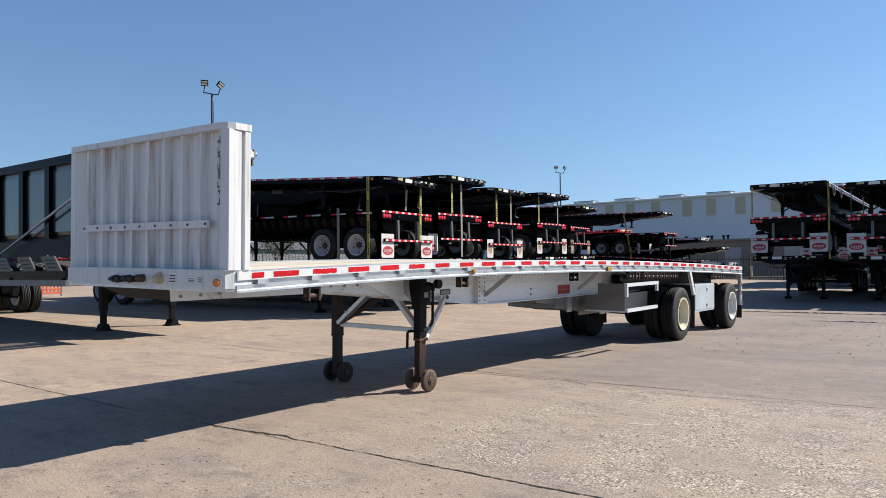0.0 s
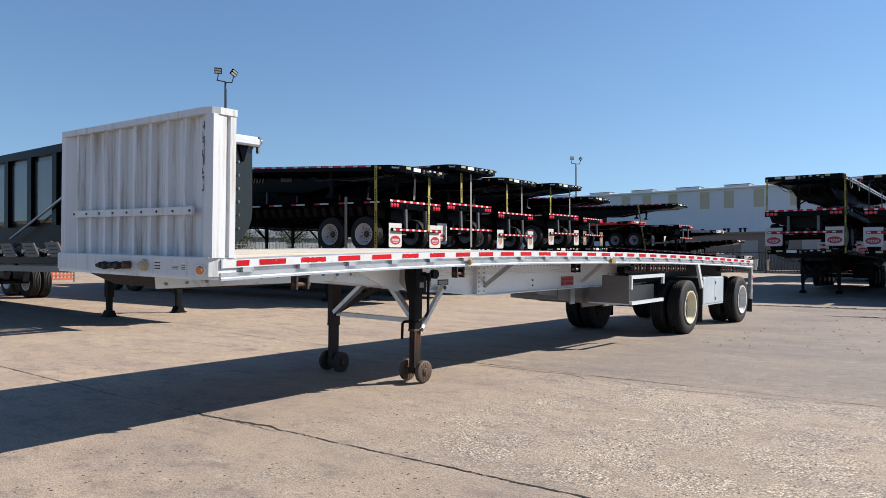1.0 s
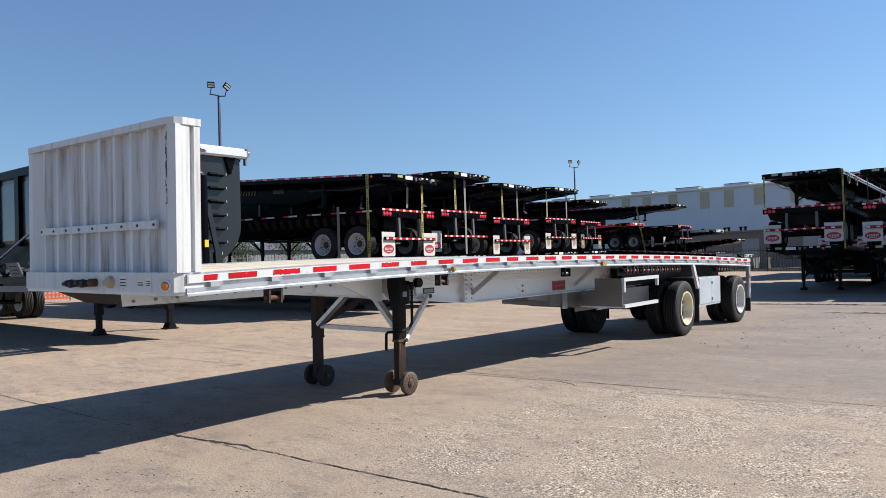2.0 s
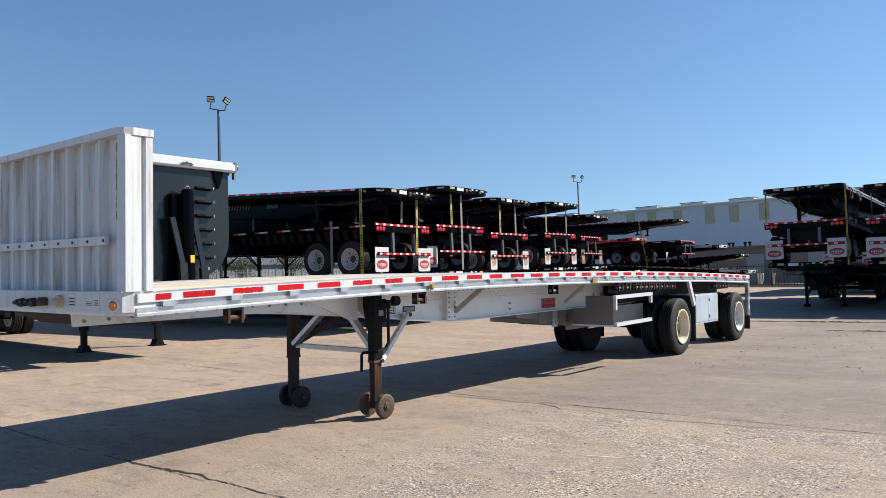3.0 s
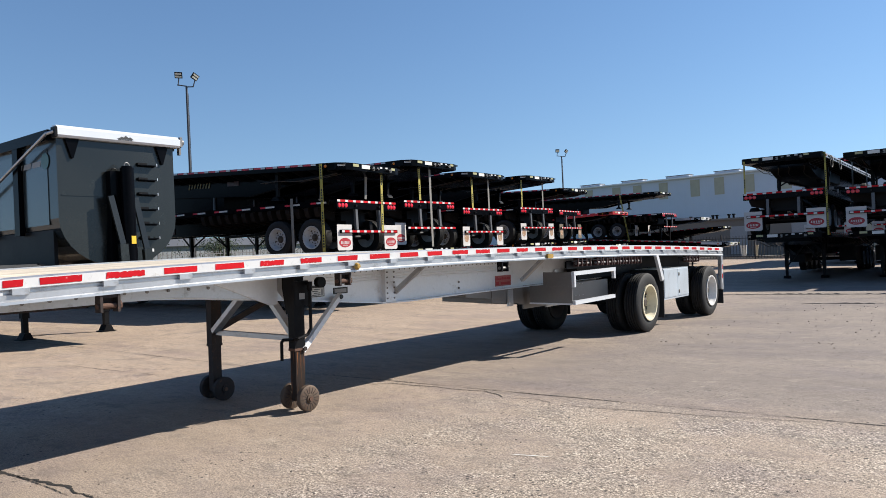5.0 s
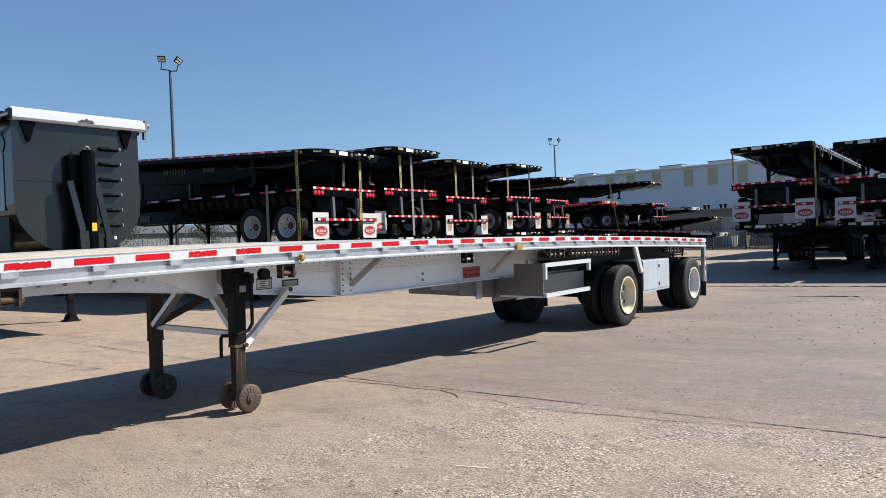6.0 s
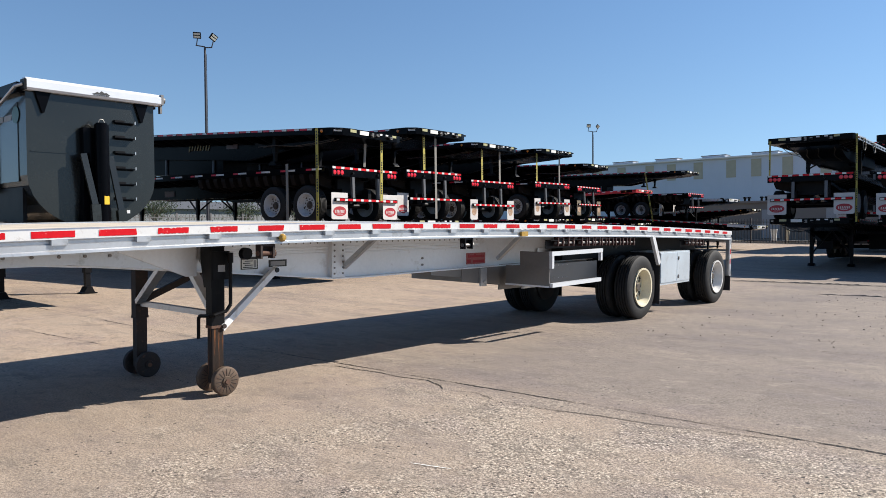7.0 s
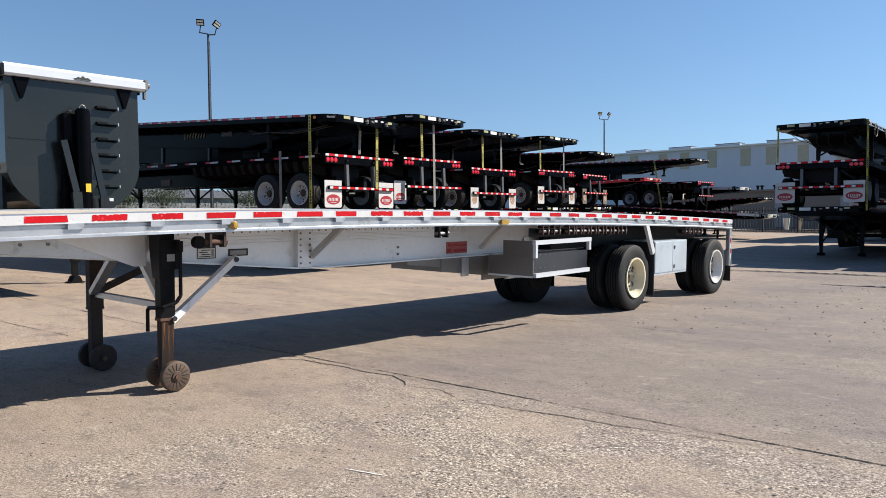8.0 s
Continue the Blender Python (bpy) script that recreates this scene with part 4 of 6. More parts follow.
def winch(parent, y, m=None):
    z = deck_z(y) - 0.178
    w = quick("winch", lambda bm: (box(bm, -0.07, 0.0, -0.05, 0.064, -0.02, 0), box(bm, -0.075, -0.06, -0.05, 0.064, -0.11, -0.02), box(bm, -0.07, 0.006, -0.068, -0.048, -0.125, 0), box(bm, -0.07, 0.006, 0.062, 0.082, -0.125, 0)), m or M_RUSTD, parent, "rust-brown strap winch", bevel=0.004)
    w.matrix_local = pose(-0.01, y, z)
    d = quick("drum", lambda bm: (rod(bm, (-0.03, -0.08, -0.08), (-0.03, 0.10, -0.08), 0.02, 10), rod(bm, (-0.03, 0.084, -0.08), (-0.03, 0.098, -0.08), 0.036, 10)), M_RUST if m is None else M_SHEET, w)
    return w


for y, m in ((1.02, None), (3.36, None), (6.15, M_BLACKM)):
    winch(flat, y, m)
w0 = winch(flat, 8.15, mat("red_brown_winch_steel", (0.050, 0.018, 0.014), 0.6, 0.2, 0.3, 9, 60, 0.3, (0.02, 0.015, 0.013), 0.3))
for y in (8.42, 8.78, 8.97, 9.16, 9.36, 9.57, 9.79, 10.02, 10.26, 12.55, 12.74, 12.93, 13.10):
    o = again(w0, pose(-0.01, y, deck_z(y) - 0.178), flat)
    again(w0.children[0], Matrix(), o)
for y0, y1 in ((7.9, 10.4), (12.3, 13.2)):
    zt = deck_z((y0 + y1) / 2)
    quick("winch_track", lambda bm: prism(bm, [(-0.10, zt - 0.32), (-0.095, zt - 0.32), (-0.095, zt - 0.212), (-0.01, zt - 0.212), (-0.01, zt - 0.202), (-0.10, zt - 0.202)], 1, y0, y1), M_BLACKM, flat, "black winch track")

# belly plates and dunnage rack
for y0, y1, z0, z1, x in ((6.45, 7.05, 0.80, 0.915, -0.845), (7.05, 7.62, 0.68, 0.915, -0.835), (7.62, 8.0, 0.635, 0.915, -0.84)):
    quick("belly_plate", lambda bm: prism(bm, [(y0, z1), (y0, z0 + 0.06), (y1, z0), (y1, z1)], 0, x - 0.9, x), M_SHEET, flat, "dull grey sheet belly plate")
quick("hanger", lambda bm: (box(bm, -0.83, -0.80, 7.42, 7.55, 0.66, 0.90), rod(bm, (-0.80, 7.49, 0.72), (-0.785, 7.49, 0.72), 0.02, 8)), M_ALU, flat, bevel=0.005)
RY0, RY1, RZ0, RZ1 = 7.87, 9.15, 0.695, 1.115
quick("rack_front", lambda bm: (box(bm, -0.47, 0.01, RY0 - 0.012, RY0, 0.93, RZ1 + 0.02), box(bm, -0.70, 0.01, RY0 - 0.022, RY0 - 0.008, RZ0 - 0.02, 0.935)), M_SHEET, flat, "dull grey sheet front of the dunnage rack")
quick("belly_plate", lambda bm: (box(bm, -0.86, -0.84, RY0 + 0.02, 9.05, 0.58, 0.935), box(bm, -0.865, -0.835, 9.05, 10.3, 0.70, 0.93)), M_SHEET, flat, "dull grey sheet belly plate")
quick("rack_back", lambda bm: box(bm, -0.46, -0.45, RY0 + 0.005, 9.95, 0.62, 0.93), M_SHEET, flat, "dull grey sheet back of the dunnage rack")
quick("rack_lip", lambda bm: box(bm, -0.70, 0.01, RY0 - 0.034, RY0 - 0.022, RZ0 - 0.03, RZ0 - 0.008), M_ALUBEAM, flat, "bright folded lip of the rack")
for y0, y1 in ((RY0 + 0.004, 8.49), (8.496, RY1 + 0.02)):
    side = quick("rack_side", lambda bm: box(bm, -0.449, -0.440, y0, y1, RZ0 + 0.005, 0.925), M_SHEET, flat, "dull grey riveted side sheet of the rack")
    tagged(quick("rivet_row", lambda bm: [rod(bm, (-0.44, y0 + 0.06 + 0.12 * i, z), (-0.435, y0 + 0.06 + 0.12 * i, z), 0.007, 6) for i in range(5) for z in (RZ0 + 0.03, 0.905)], M_ALU, side), kind="stuff")
quick("rack_panel", lambda bm: box(bm, -0.825, -0.818, RY0 + 0.95, RY0 + 1.5, 0.99, 1.14), M_ALU, flat)
quick("rack_frame", lambda bm: (bar(bm, (0.03, RY0 - 0.01, RZ0), (0.03, RY1 + 0.02, RZ0 + 0.01), 0.05, 0.055), bar(bm, (0.03, RY0 - 0.03, RZ1), (0.03, RY1 + 0.06, RZ1 + 0.01), 0.05, 0.055), bar(bm, (0.03, RY0, RZ1 - 0.029), (0.03, RY0, 0.92), 0.046, 0.046, (0, 1, 0)), bar(bm, (0.03, RY1 + 0.03, RZ1 - 0.02), (0.03, RY1 + 0.03, 0.98), 0.046, 0.046, (0, 1, 0))), M_TARP, flat, "white-painted tube frame of the rack", bevel=0.006)

# axles, suspension and wheels
for y, rm, lab in ((10.75, M_RIMC, "cream-painted steel disc wheel"), (13.98, mat("chalky_white_rim", (0.60, 0.59, 0.57), 0.5, 0.0, 0.1, 5, 60, 0.08, (0.3, 0.24, 0.19), 0.2), "chalky white steel disc wheel")):
    quick("axle", lambda bm: (rod(bm, (-WIDE + 0.3, y, 0.475), (-0.3, y, 0.475), 0.065, 12), box(bm, -0.95, -0.75, y - 0.35, y + 0.45, 0.52, 0.95), box(bm, -1.81, -1.61, y - 0.35, y + 0.45, 0.52, 0.95)), M_BLACKM, flat)
    wheel(flat, (-0.185, y, 0.475), "x", 1, rm, label=lab, r=0.515)
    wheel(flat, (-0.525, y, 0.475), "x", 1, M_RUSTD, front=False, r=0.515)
    wheel(flat, (-WIDE + 0.205, y, 0.425), "x", -1, rm, label=lab, r=0.515)
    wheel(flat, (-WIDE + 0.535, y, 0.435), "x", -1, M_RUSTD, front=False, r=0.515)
for y, z0, z1 in ((11.28, 0.16, 1.02), (14.58, 0.16, 0.50)):
    quick("mud_flap", lambda bm: box(bm, -0.66, 0.0, y, y + 0.012, z0, z1), M_FLAPB, flat, "black rubber mud flap", bevel=0.003)
    quick("mud_flap", lambda bm: box(bm, -WIDE, -WIDE + 0.66, y, y + 0.012, z0, z1), M_FLAPB, flat, bevel=0.003)
quick("fender_post", lambda bm: (bar(bm, (-0.01, 11.0, deck_z(11) - 0.17), (-0.01, 11.25, 0.84), 0.05, 0.09)), M_WHITE, flat, "white-painted flap hanger post")
tb = quick("tool_box", lambda bm: box(bm, -0.55, -0.01, 11.30, 12.54, 0.47, 1.03), M_TOOL, flat, "white two-door tool box", bevel=0.008)
for y0, y1 in ((11.32, 11.96), (11.98, 12.52)):
    d = quick("box_door", lambda bm: box(bm, -0.01, 0.002, y0, y1, 0.51, 1.01), M_TOOL, tb, bevel=0.004)
for z in (0.59, 0.91):
    quick("latch", lambda bm: (rod(bm, (0.0, 12.03, z), (0.006, 12.03, z), 0.035, 14), box(bm, 0.006, 0.014, 12.018, 12.042, z - 0.025, z + 0.025)), M_SHEET, tb, "dull recessed latch", bevel=0.003)
quick("rear_post", lambda bm: (box(bm, -0.07, 0.0, 14.50, 14.62, 0.48, deck_z(14.5) - 0.17), box(bm, 0.0, 0.003, 14.53, 14.58, 0.55, 1.1)), M_ALU, flat, bevel=0.004)
for k in range(5):
    quick("post_reflector", lambda bm: box(bm, 0.003, 0.005, 14.535, 14.575, 0.60 + 0.1 * k, 0.69 + 0.1 * k), M_TAPER if k % 2 else M_TAPEW, flat)
quick("rear_bumper", lambda bm: box(bm, -WIDE, 0.0, 14.53, 14.63, 0.46, 0.56), M_ALU, flat, bevel=0.005)
quick("rear_sill", lambda bm: box(bm, -WIDE, -0.06, 14.56, 14.63, deck_z(14.6) - 0.2, deck_z(14.6) - 0.015), M_ALU, flat, bevel=0.005)
quick("suspension_cover", lambda bm: box(bm, -0.86, -0.62, 9.2, 14.3, 0.95, 1.25), M_BLACKM, flat, "dark suspension frame")


# ---- black flatbeds ----
def tape(parent, y, x0, x1, z, face, pitch=0.46, red=M_TAPERD, h=0.045, part_red=0.5, along="x", at=None):
    """Alternating red and white reflectors as separate small plates."""
    white_ob = red_ob = None
    n = int(abs(x1 - x0) / pitch)
    for k in range(n):
        a = x0 + (x1 - x0) * k / n
        s = (x1 - x0) / n
        for m, f0, f1 in ((M_TAPEW, 0.0, 0.36), (red, 0.38, 0.38 + part_red)):
            ob = white_ob if m is M_TAPEW else red_ob
            w = abs(s) * (f1 - f0)
            c = a + s * (f0 + f1) / 2
            mt = pose(c, y, z) if along == "x" else pose(y, c, z)
            if ob is None:
                d = face * 0.004
                if along == "x":
                    ob = quick("reflector", lambda bm: box(bm, -w / 2, w / 2, min(0, d), max(0, d), -h / 2, h / 2), m, parent)
                else:
                    ob = quick("reflector", lambda bm: box(bm, min(0, d), max(0, d), -w / 2, w / 2, -h / 2, h / 2), m, parent)
                ob.matrix_local = mt
                if m is M_TAPEW:
                    white_ob = ob
                else:
                    red_ob = ob
            else:
                again(ob, mt, parent)


W = 2.59
M_POST = mat("grey_bumper_steel", (0.10, 0.102, 0.108), 0.45, 0.3, 0.2, 4, 50, 0.1)
M_HOSE = mat("brown_air_line", (0.055, 0.042, 0.033), 0.6)
M_YREFL = mat("dull_yellow_reflector", (0.40, 0.38, 0.20), 0.4, 0.0, 0.2, 12, 60, 0.05)
M_TANPRINT = mat("worn_brown_print", (0.30, 0.17, 0.09), 0.6, 0.0, 0.3, 9, 40, 0.05, (0.5, 0.48, 0.45), 0.5)


def frame_parts(t, length, low, ribs=True):
    """Rails, deck, beams and crossmembers of a black flatbed; its end is at x = 0, it runs along -x. low: depth of the beam along its length."""
    for y0, y1 in ((0.0, 0.06), (W - 0.06, W)):
        quick("side_rail", lambda bm: box(bm, -length, -0.25, y0, y1, 1.29, 1.45), M_BLACK, t, "black painted side rail", bevel=0.008)
    quick("deck", lambda bm: box(bm, -length, -0.06, 0.06, W - 0.06, 1.40, 1.44), M_BLACKM, t, "dark deck boards")
    for y in (0.78, W - 0.78):
        def web(bm, y=y):
            pts = [(0.0 - 0.15, 1.40)] + [(-a, b) for a, b in low] + [(-length, low[-1][1]), (-length, 1.40)]
            prism(bm, pts, 1, y - 0.012, y + 0.012)
            for (a, za), (b, zb) in zip(low, low[1:]):
                bar(bm, (-a, y, za), (-b, y, zb), 0.14, 0.02)
        quick("main_beam", web, M_BLACK, t, "black painted main beam")
    if ribs:
        first = None
        for k in range(int(length / 0.6)):
            x = -0.7 - k * 0.6
            if first is None:
                first = quick("crossmember", lambda bm: prism(bm, [(0.07, 1.39), (0.07, 1.30), (0.55, 1.16), (W - 0.55, 1.16), (W - 0.07, 1.30), (W - 0.07, 1.39)], 0, -0.035, 0.035), M_BLACKM, t)
                first.matrix_local = pose(x, 0, 0)
            else:
                again(first, pose(x, 0, 0), t)


def bogie(t, xs_, rim=M_RIMG):
    for x in xs_:
        quick("axle", lambda bm: rod(bm, (x, 0.25, 0.5), (x, W - 0.25, 0.5), 0.065, 10), M_BLACKM, t)
        wheel(t, (x, 0.16, 0.5), "y", -1, rim, label="greyed white disc wheel")
        wheel(t, (x, W - 0.16, 0.5), "y", 1, rim)
    quick("suspension", lambda bm: [box(bm, min(xs_) - 0.7, max(xs_) + 0.6, y - 0.06, y + 0.06, 0.62, 0.92) for y in (0.78, W - 0.78)], M_BLACKM, t)


def legs(t, x, foot, spread=0.85):
    for s in (-1, 1):
        y = W / 2 + s * spread
        lg = quick("landing_leg", lambda bm: (box(bm, x - 0.06, x + 0.06, y - 0.06, y + 0.06, foot + 0.35, 1.3), box(bm, x - 0.045, x + 0.045, y - 0.045, y + 0.045, foot + 0.06, foot + 0.4)), M_BLACKM, t, "black landing leg", bevel=0.006)
        quick("foot", lambda bm: prism(bm, [(x - 0.15, foot), (x + 0.15, foot), (x + 0.14, foot + 0.025), (x + 0.06, foot + 0.10), (x - 0.06, foot + 0.10), (x - 0.14, foot + 0.025)], 1, y - 0.11, y + 0.11), M_BLACKM, lg)
        quick("leg_brace", lambda bm: (bar(bm, (x, y, foot + 0.45), (x - 0.8, y, 1.15), 0.04, 0.05), bar(bm, (x, y - s * 0.05, foot + 0.5), (x, W / 2, 1.1), 0.04, 0.05)), M_BLACKM, t)


def flap(t, y0, m=M_FLAP, x=-0.02, w=0.6, badge=True, z0=0.13, z1=0.80):
    def sheet(bm):
        r = 0.05
        pts = [(y0, z1), (y0, z0 + r), (y0 + 0.015, z0 + 0.015), (y0 + r, z0), (y0 + w - r, z0), (y0 + w - 0.015, z0 + 0.015), (y0 + w, z0 + r), (y0 + w, z1)]
        prism(bm, pts, 0, x - 0.008, x)
    f = quick("mud_flap", sheet, m, t, "white mud flap with a red oval badge" if badge else "pale mud flap with worn print")
    if badge:
        quick("badge", lambda bm: prism(bm, [(y0 + w / 2 + w * 0.40 * math.cos(a), z0 + 0.20 + 0.125 * math.sin(a)) for a in [2 * math.pi * i / 24 for i in range(24)]], 0, x, x + 0.003), M_LOGO, f, "red oval badge")
        tagged(quick("badge_print", lambda bm: [prism(bm, [(y0 + w / 2 + dy + a, z0 + z) for a, z in ((-0.008, 0.165), (0.018, 0.165), (0.030, 0.236), (0.004, 0.236))], 0, x + 0.003, x + 0.005) for dy in (-0.165, -0.112, -0.062, -0.010, 0.042, 0.092, 0.135)]
                     + [box(bm, x + 0.003, x + 0.005, y0 + w / 2 - 0.10, y0 + w / 2 + 0.10, z0 + 0.125, z0 + 0.138)], M_FLAP, f), kind="stuff")
    else:
        quick("worn_print", lambda bm: prism(bm, [(y0 + w / 2 + w * 0.34 * math.cos(a), z0 + 0.30 + 0.17 * math.sin(a)) for a in [2 * math.pi * i / 9 for i in range(9)]], 0, x, x + 0.003), M_TANPRINT, f, "brown worn print")
    return f


def mid_trailer(name, label, flap_w=0.6, flap_x=-0.02, hubs=(-0.92, -2.17), group="stacked flatbeds", badge=True, side_red=M_TAPERD, rim=M_RIMG, flaps=True, flap_m=M_FLAP):
    """A black flatbed with its rear end at x = 0, facing +x."""
    t = thing(name, label, "trailer", group)
    frame_parts(t, 14.4, [(0.35, 1.20), (3.0, 1.0), (5.0, 0.78), (9.0, 0.78), (11.0, 1.0), (14.4, 1.1)])
    tape(t, -0.001, -0.35, -14.3, 1.385, -1, pitch=0.92, red=side_red, part_red=0.2)
    rib = None
    for k in range(14):
        x = -0.75 - 0.34 * k
        if rib is None:
            rib = quick("outrigger", lambda bm: prism(bm, [(0.03, 1.285), (0.03, 1.20), (0.10, 1.03), (0.70, 0.92), (0.70, 1.285)], 0, -0.075, 0.075), M_BROWNRIB, t, "dusty dark outrigger plate")
            rib.matrix_local = pose(x, 0, 0)
        else:
            again(rib, pose(x, 0, 0), t)
    rb = quick("rear_sill", lambda bm: box(bm, -0.10, 0.0, 0.0, W, 1.21, 1.45), M_BLACK, t, "black rear sill with red and white reflectors", bevel=0.008)
    tape(t, 0.001, 0.02, W - 0.02, 1.418, 1, pitch=0.30, red=M_TAPER, h=0.055, along="y", part_red=0.6)
    for y in (0.10, 0.235, 0.37, W - 0.37, W - 0.235, W - 0.10):
        quick("tail_lamp", lambda bm: lathe(bm, [(0.001, 0.02), (0.048, 0.014), (0.062, 0.0), (0.001, 0.0)], (0.001, y, 1.30), "x", 16), M_REDLENS, t, "round red tail lamp", smooth=True)
    for y in (0.80, W - 0.80):
        quick("bumper_post", lambda bm: (bar(bm, (-0.04, y, 1.24), (-0.02, y, 0.64), 0.07, 0.09, (0, 1, 0)), ), M_POST, t, bevel=0.008)
        quick("dock_pin", lambda bm: rod(bm, (0.0, y - 0.05, 1.30), (0.05, y - 0.05, 1.30), 0.03, 10), M_BLACKM, t)
    quick("bumper_bar", lambda bm: box(bm, -0.05, 0.04, 0.10, W - 0.03, 0.575, 0.665), M_BLACK, t, bevel=0.01)
    tape(t, 0.041, 0.12, W - 0.04, 0.62, 1, pitch=0.30, red=M_TAPER, h=0.055, along="y", part_red=0.6)
    flap(t, 0.0, flap_m, badge=badge, w=flap_w, x=flap_x)
    if flaps:
        flap(t, W + 0.02 - flap_w, flap_m, badge=badge, w=flap_w, x=flap_x)
    quick("rear_crossmember", lambda bm: (box(bm, -0.62, -0.54, 0.78, W - 0.78, 0.86, 1.36), box(bm, -0.9, -0.54, 0.6, W - 0.6, 0.80, 0.86)), M_BLACKM, t)
    for y in (0.95, 1.30):
        quick("air_tank", lambda bm: rod(bm, (-1.15, y, 0.62), (-0.66, y, 0.62), 0.11, 14), M_BLACKM, t, smooth=True)
    bogie(t, hubs, rim)
    legs(t, -11.2, 0.0)
    return t


def nose_trailer(name, label, foot, group="stacked flatbeds", red_nose=False, pale=False, leg_x=-2.75, boxes=False, spread=0.85, neck=False, gap_fill=False):
    """A black flatbed with its front end at x = 0, facing +x."""
    t = thing(name, label, "trailer", group)
    frame_parts(t, 14.4, [(0.25, 1.24), (1.6, 1.14), (2.6, 1.0), (4.2, 0.72), (9.0, 0.78), (14.4, 1.0)])
    m = M_REDPAINT if red_nose else M_BLACK
    k = 0.3 if neck else 1.0  # how far the corners are cut back
    quick("nose", lambda bm: prism(bm, [(-0.9, 0.0), (-k * 0.32, 0.0), (-k * 0.06, k * 0.16), (0.0, k * 0.36), (0.0, W - k * 0.36), (-k * 0.06, W - k * 0.16), (-k * 0.32, W), (-0.9, W)], 2, 1.27, 1.452), m, t, "black front bumper with bevelled corners" if not red_nose else "red front bumper", bevel=0.01)
    quick("nose_plate", lambda bm: prism(bm, [(-0.3, 1.27), (-0.05, 1.27), (-0.5, 1.16), (-2.4, 1.06), (-2.4, 1.14)], 1, 0.55, W - 0.55), M_BLACK, t)
    if neck:
        for y in (-0.02, W):
            rail = quick("rub_rail", lambda bm: (box(bm, -14.3, -0.35, y, y + 0.02, 1.40, 1.445), box(bm, -14.3, -0.35, y, y + 0.02, 1.30, 1.325)), M_ALU, t, "bright bare rub rail")
            for j in range(22):
                quick("stake_pocket", lambda bm: box(bm, -0.95 - 0.61 * j, -0.85 - 0.61 * j, y, y + 0.018, 1.325, 1.40), M_ALU, rail)
    else:
        for y, face in ((-0.001, -1), (W + 0.001, 1)):
            tape(t, y, -0.95, -14.3, 1.42, face, pitch=0.46, part_red=0.55)
    for y in (0.05, W - 0.05):
        quick("marker_lamp", lambda bm: lathe(bm, [(0.001, -0.03), (0.035, -0.02), (0.045, 0.0), (0.001, 0.0)], (-0.62, -0.0 if y < 1 else W + 0.03, 1.37), "y", 14), M_AMBER, t, "amber marker lamp", smooth=True)
    for y0, y1, z0, z1, mm in ((0.36, 0.58, 1.36, 1.43, M_YREFL), (0.72, 1.06, 1.33, 1.43, M_PLATE), (1.15, 1.22, 1.31, 1.41, M_SHEET), (1.32, 1.40, 1.33, 1.40, M_SHEET), (1.50, 1.60, 1.385, 1.43, M_TAPEW), (1.74, 1.84, 1.39, 1.43, M_TAPEW), (1.9, 1.98, 1.31, 1.39, M_SHEET), (2.02, 2.18, 1.37, 1.43, M_YREFL)):
        quick("fitting", lambda bm: box(bm, 0.0, 0.02 if mm is not M_SHEET else 0.06, y0, y1, z0, z1), mm, t, bevel=0.004)
    for y in (1.12, 1.36, 1.86):
        quick("air_coupling", lambda bm: (rod(bm, (0.0, y, 1.34), (0.07, y, 1.34), 0.03, 8), rod(bm, (0.07, y - 0.04, 1.34), (0.07, y + 0.05, 1.35), 0.022, 8)), M_BLACKM, t)
    if not neck:
        quick("corner_plate", lambda bm: prism(bm, [(-0.30, 0.01), (-0.075, 0.148), (-0.080, 0.156), (-0.304, 0.018)], 2, 1.36, 1.41), M_TAPEW if not red_nose else M_TAPER, t)
    if red_nose:
        for y in (-0.004, W - 0.002):
            quick("red_rail", lambda bm: box(bm, -6.2, -0.9, y, y + 0.006, 1.285, 1.452), M_REDPAINT, t, "red painted side rail")
    if pale:
        quick("front_plate", lambda bm: prism(bm, [(-0.34, -0.006), (-0.07, 0.150), (0.008, 0.36), (0.008, 1.9), (0.002, 1.9), (0.002, 0.36), (-0.075, 0.158), (-0.34, 0.004)], 2, 1.28, 1.45), M_TAPEW, t, "bare bright front plate")
        quick("side_plate", lambda bm: box(bm, -1.6, -0.40, -0.006, 0.0, 1.30, 1.44), M_TAPEW, t)
    bogie(t, (-11.6, -12.8))
    legs(t, leg_x, foot, spread)
    for y in (0.32, 0.50):
        quick("air_line", lambda bm: tube(bm, [(-0.5 - 0.7 * i, y, 1.20 - 0.09 * math.sin(math.pi * i / 3.5) ** 2 - 0.035 * i) for i in range(5)], 0.012, 5), M_HOSE, t)
    # a solid block added to keep the shaded gap below this trailer dark
    if gap_fill:
        quick("dunnage_box", lambda bm: box(bm, -10.9, -5.4, 0.85, W - 0.85, 0.29, 0.82), M_BLACK, t, "black filler block under the top trailer", bevel=0.02)
        for x in (-5.8, -8.1, -10.4):
            quick("hanger_strap", lambda bm: box(bm, x - 0.03, x + 0.03, 0.80, 0.85, 0.27, 1.2), M_POST, t)
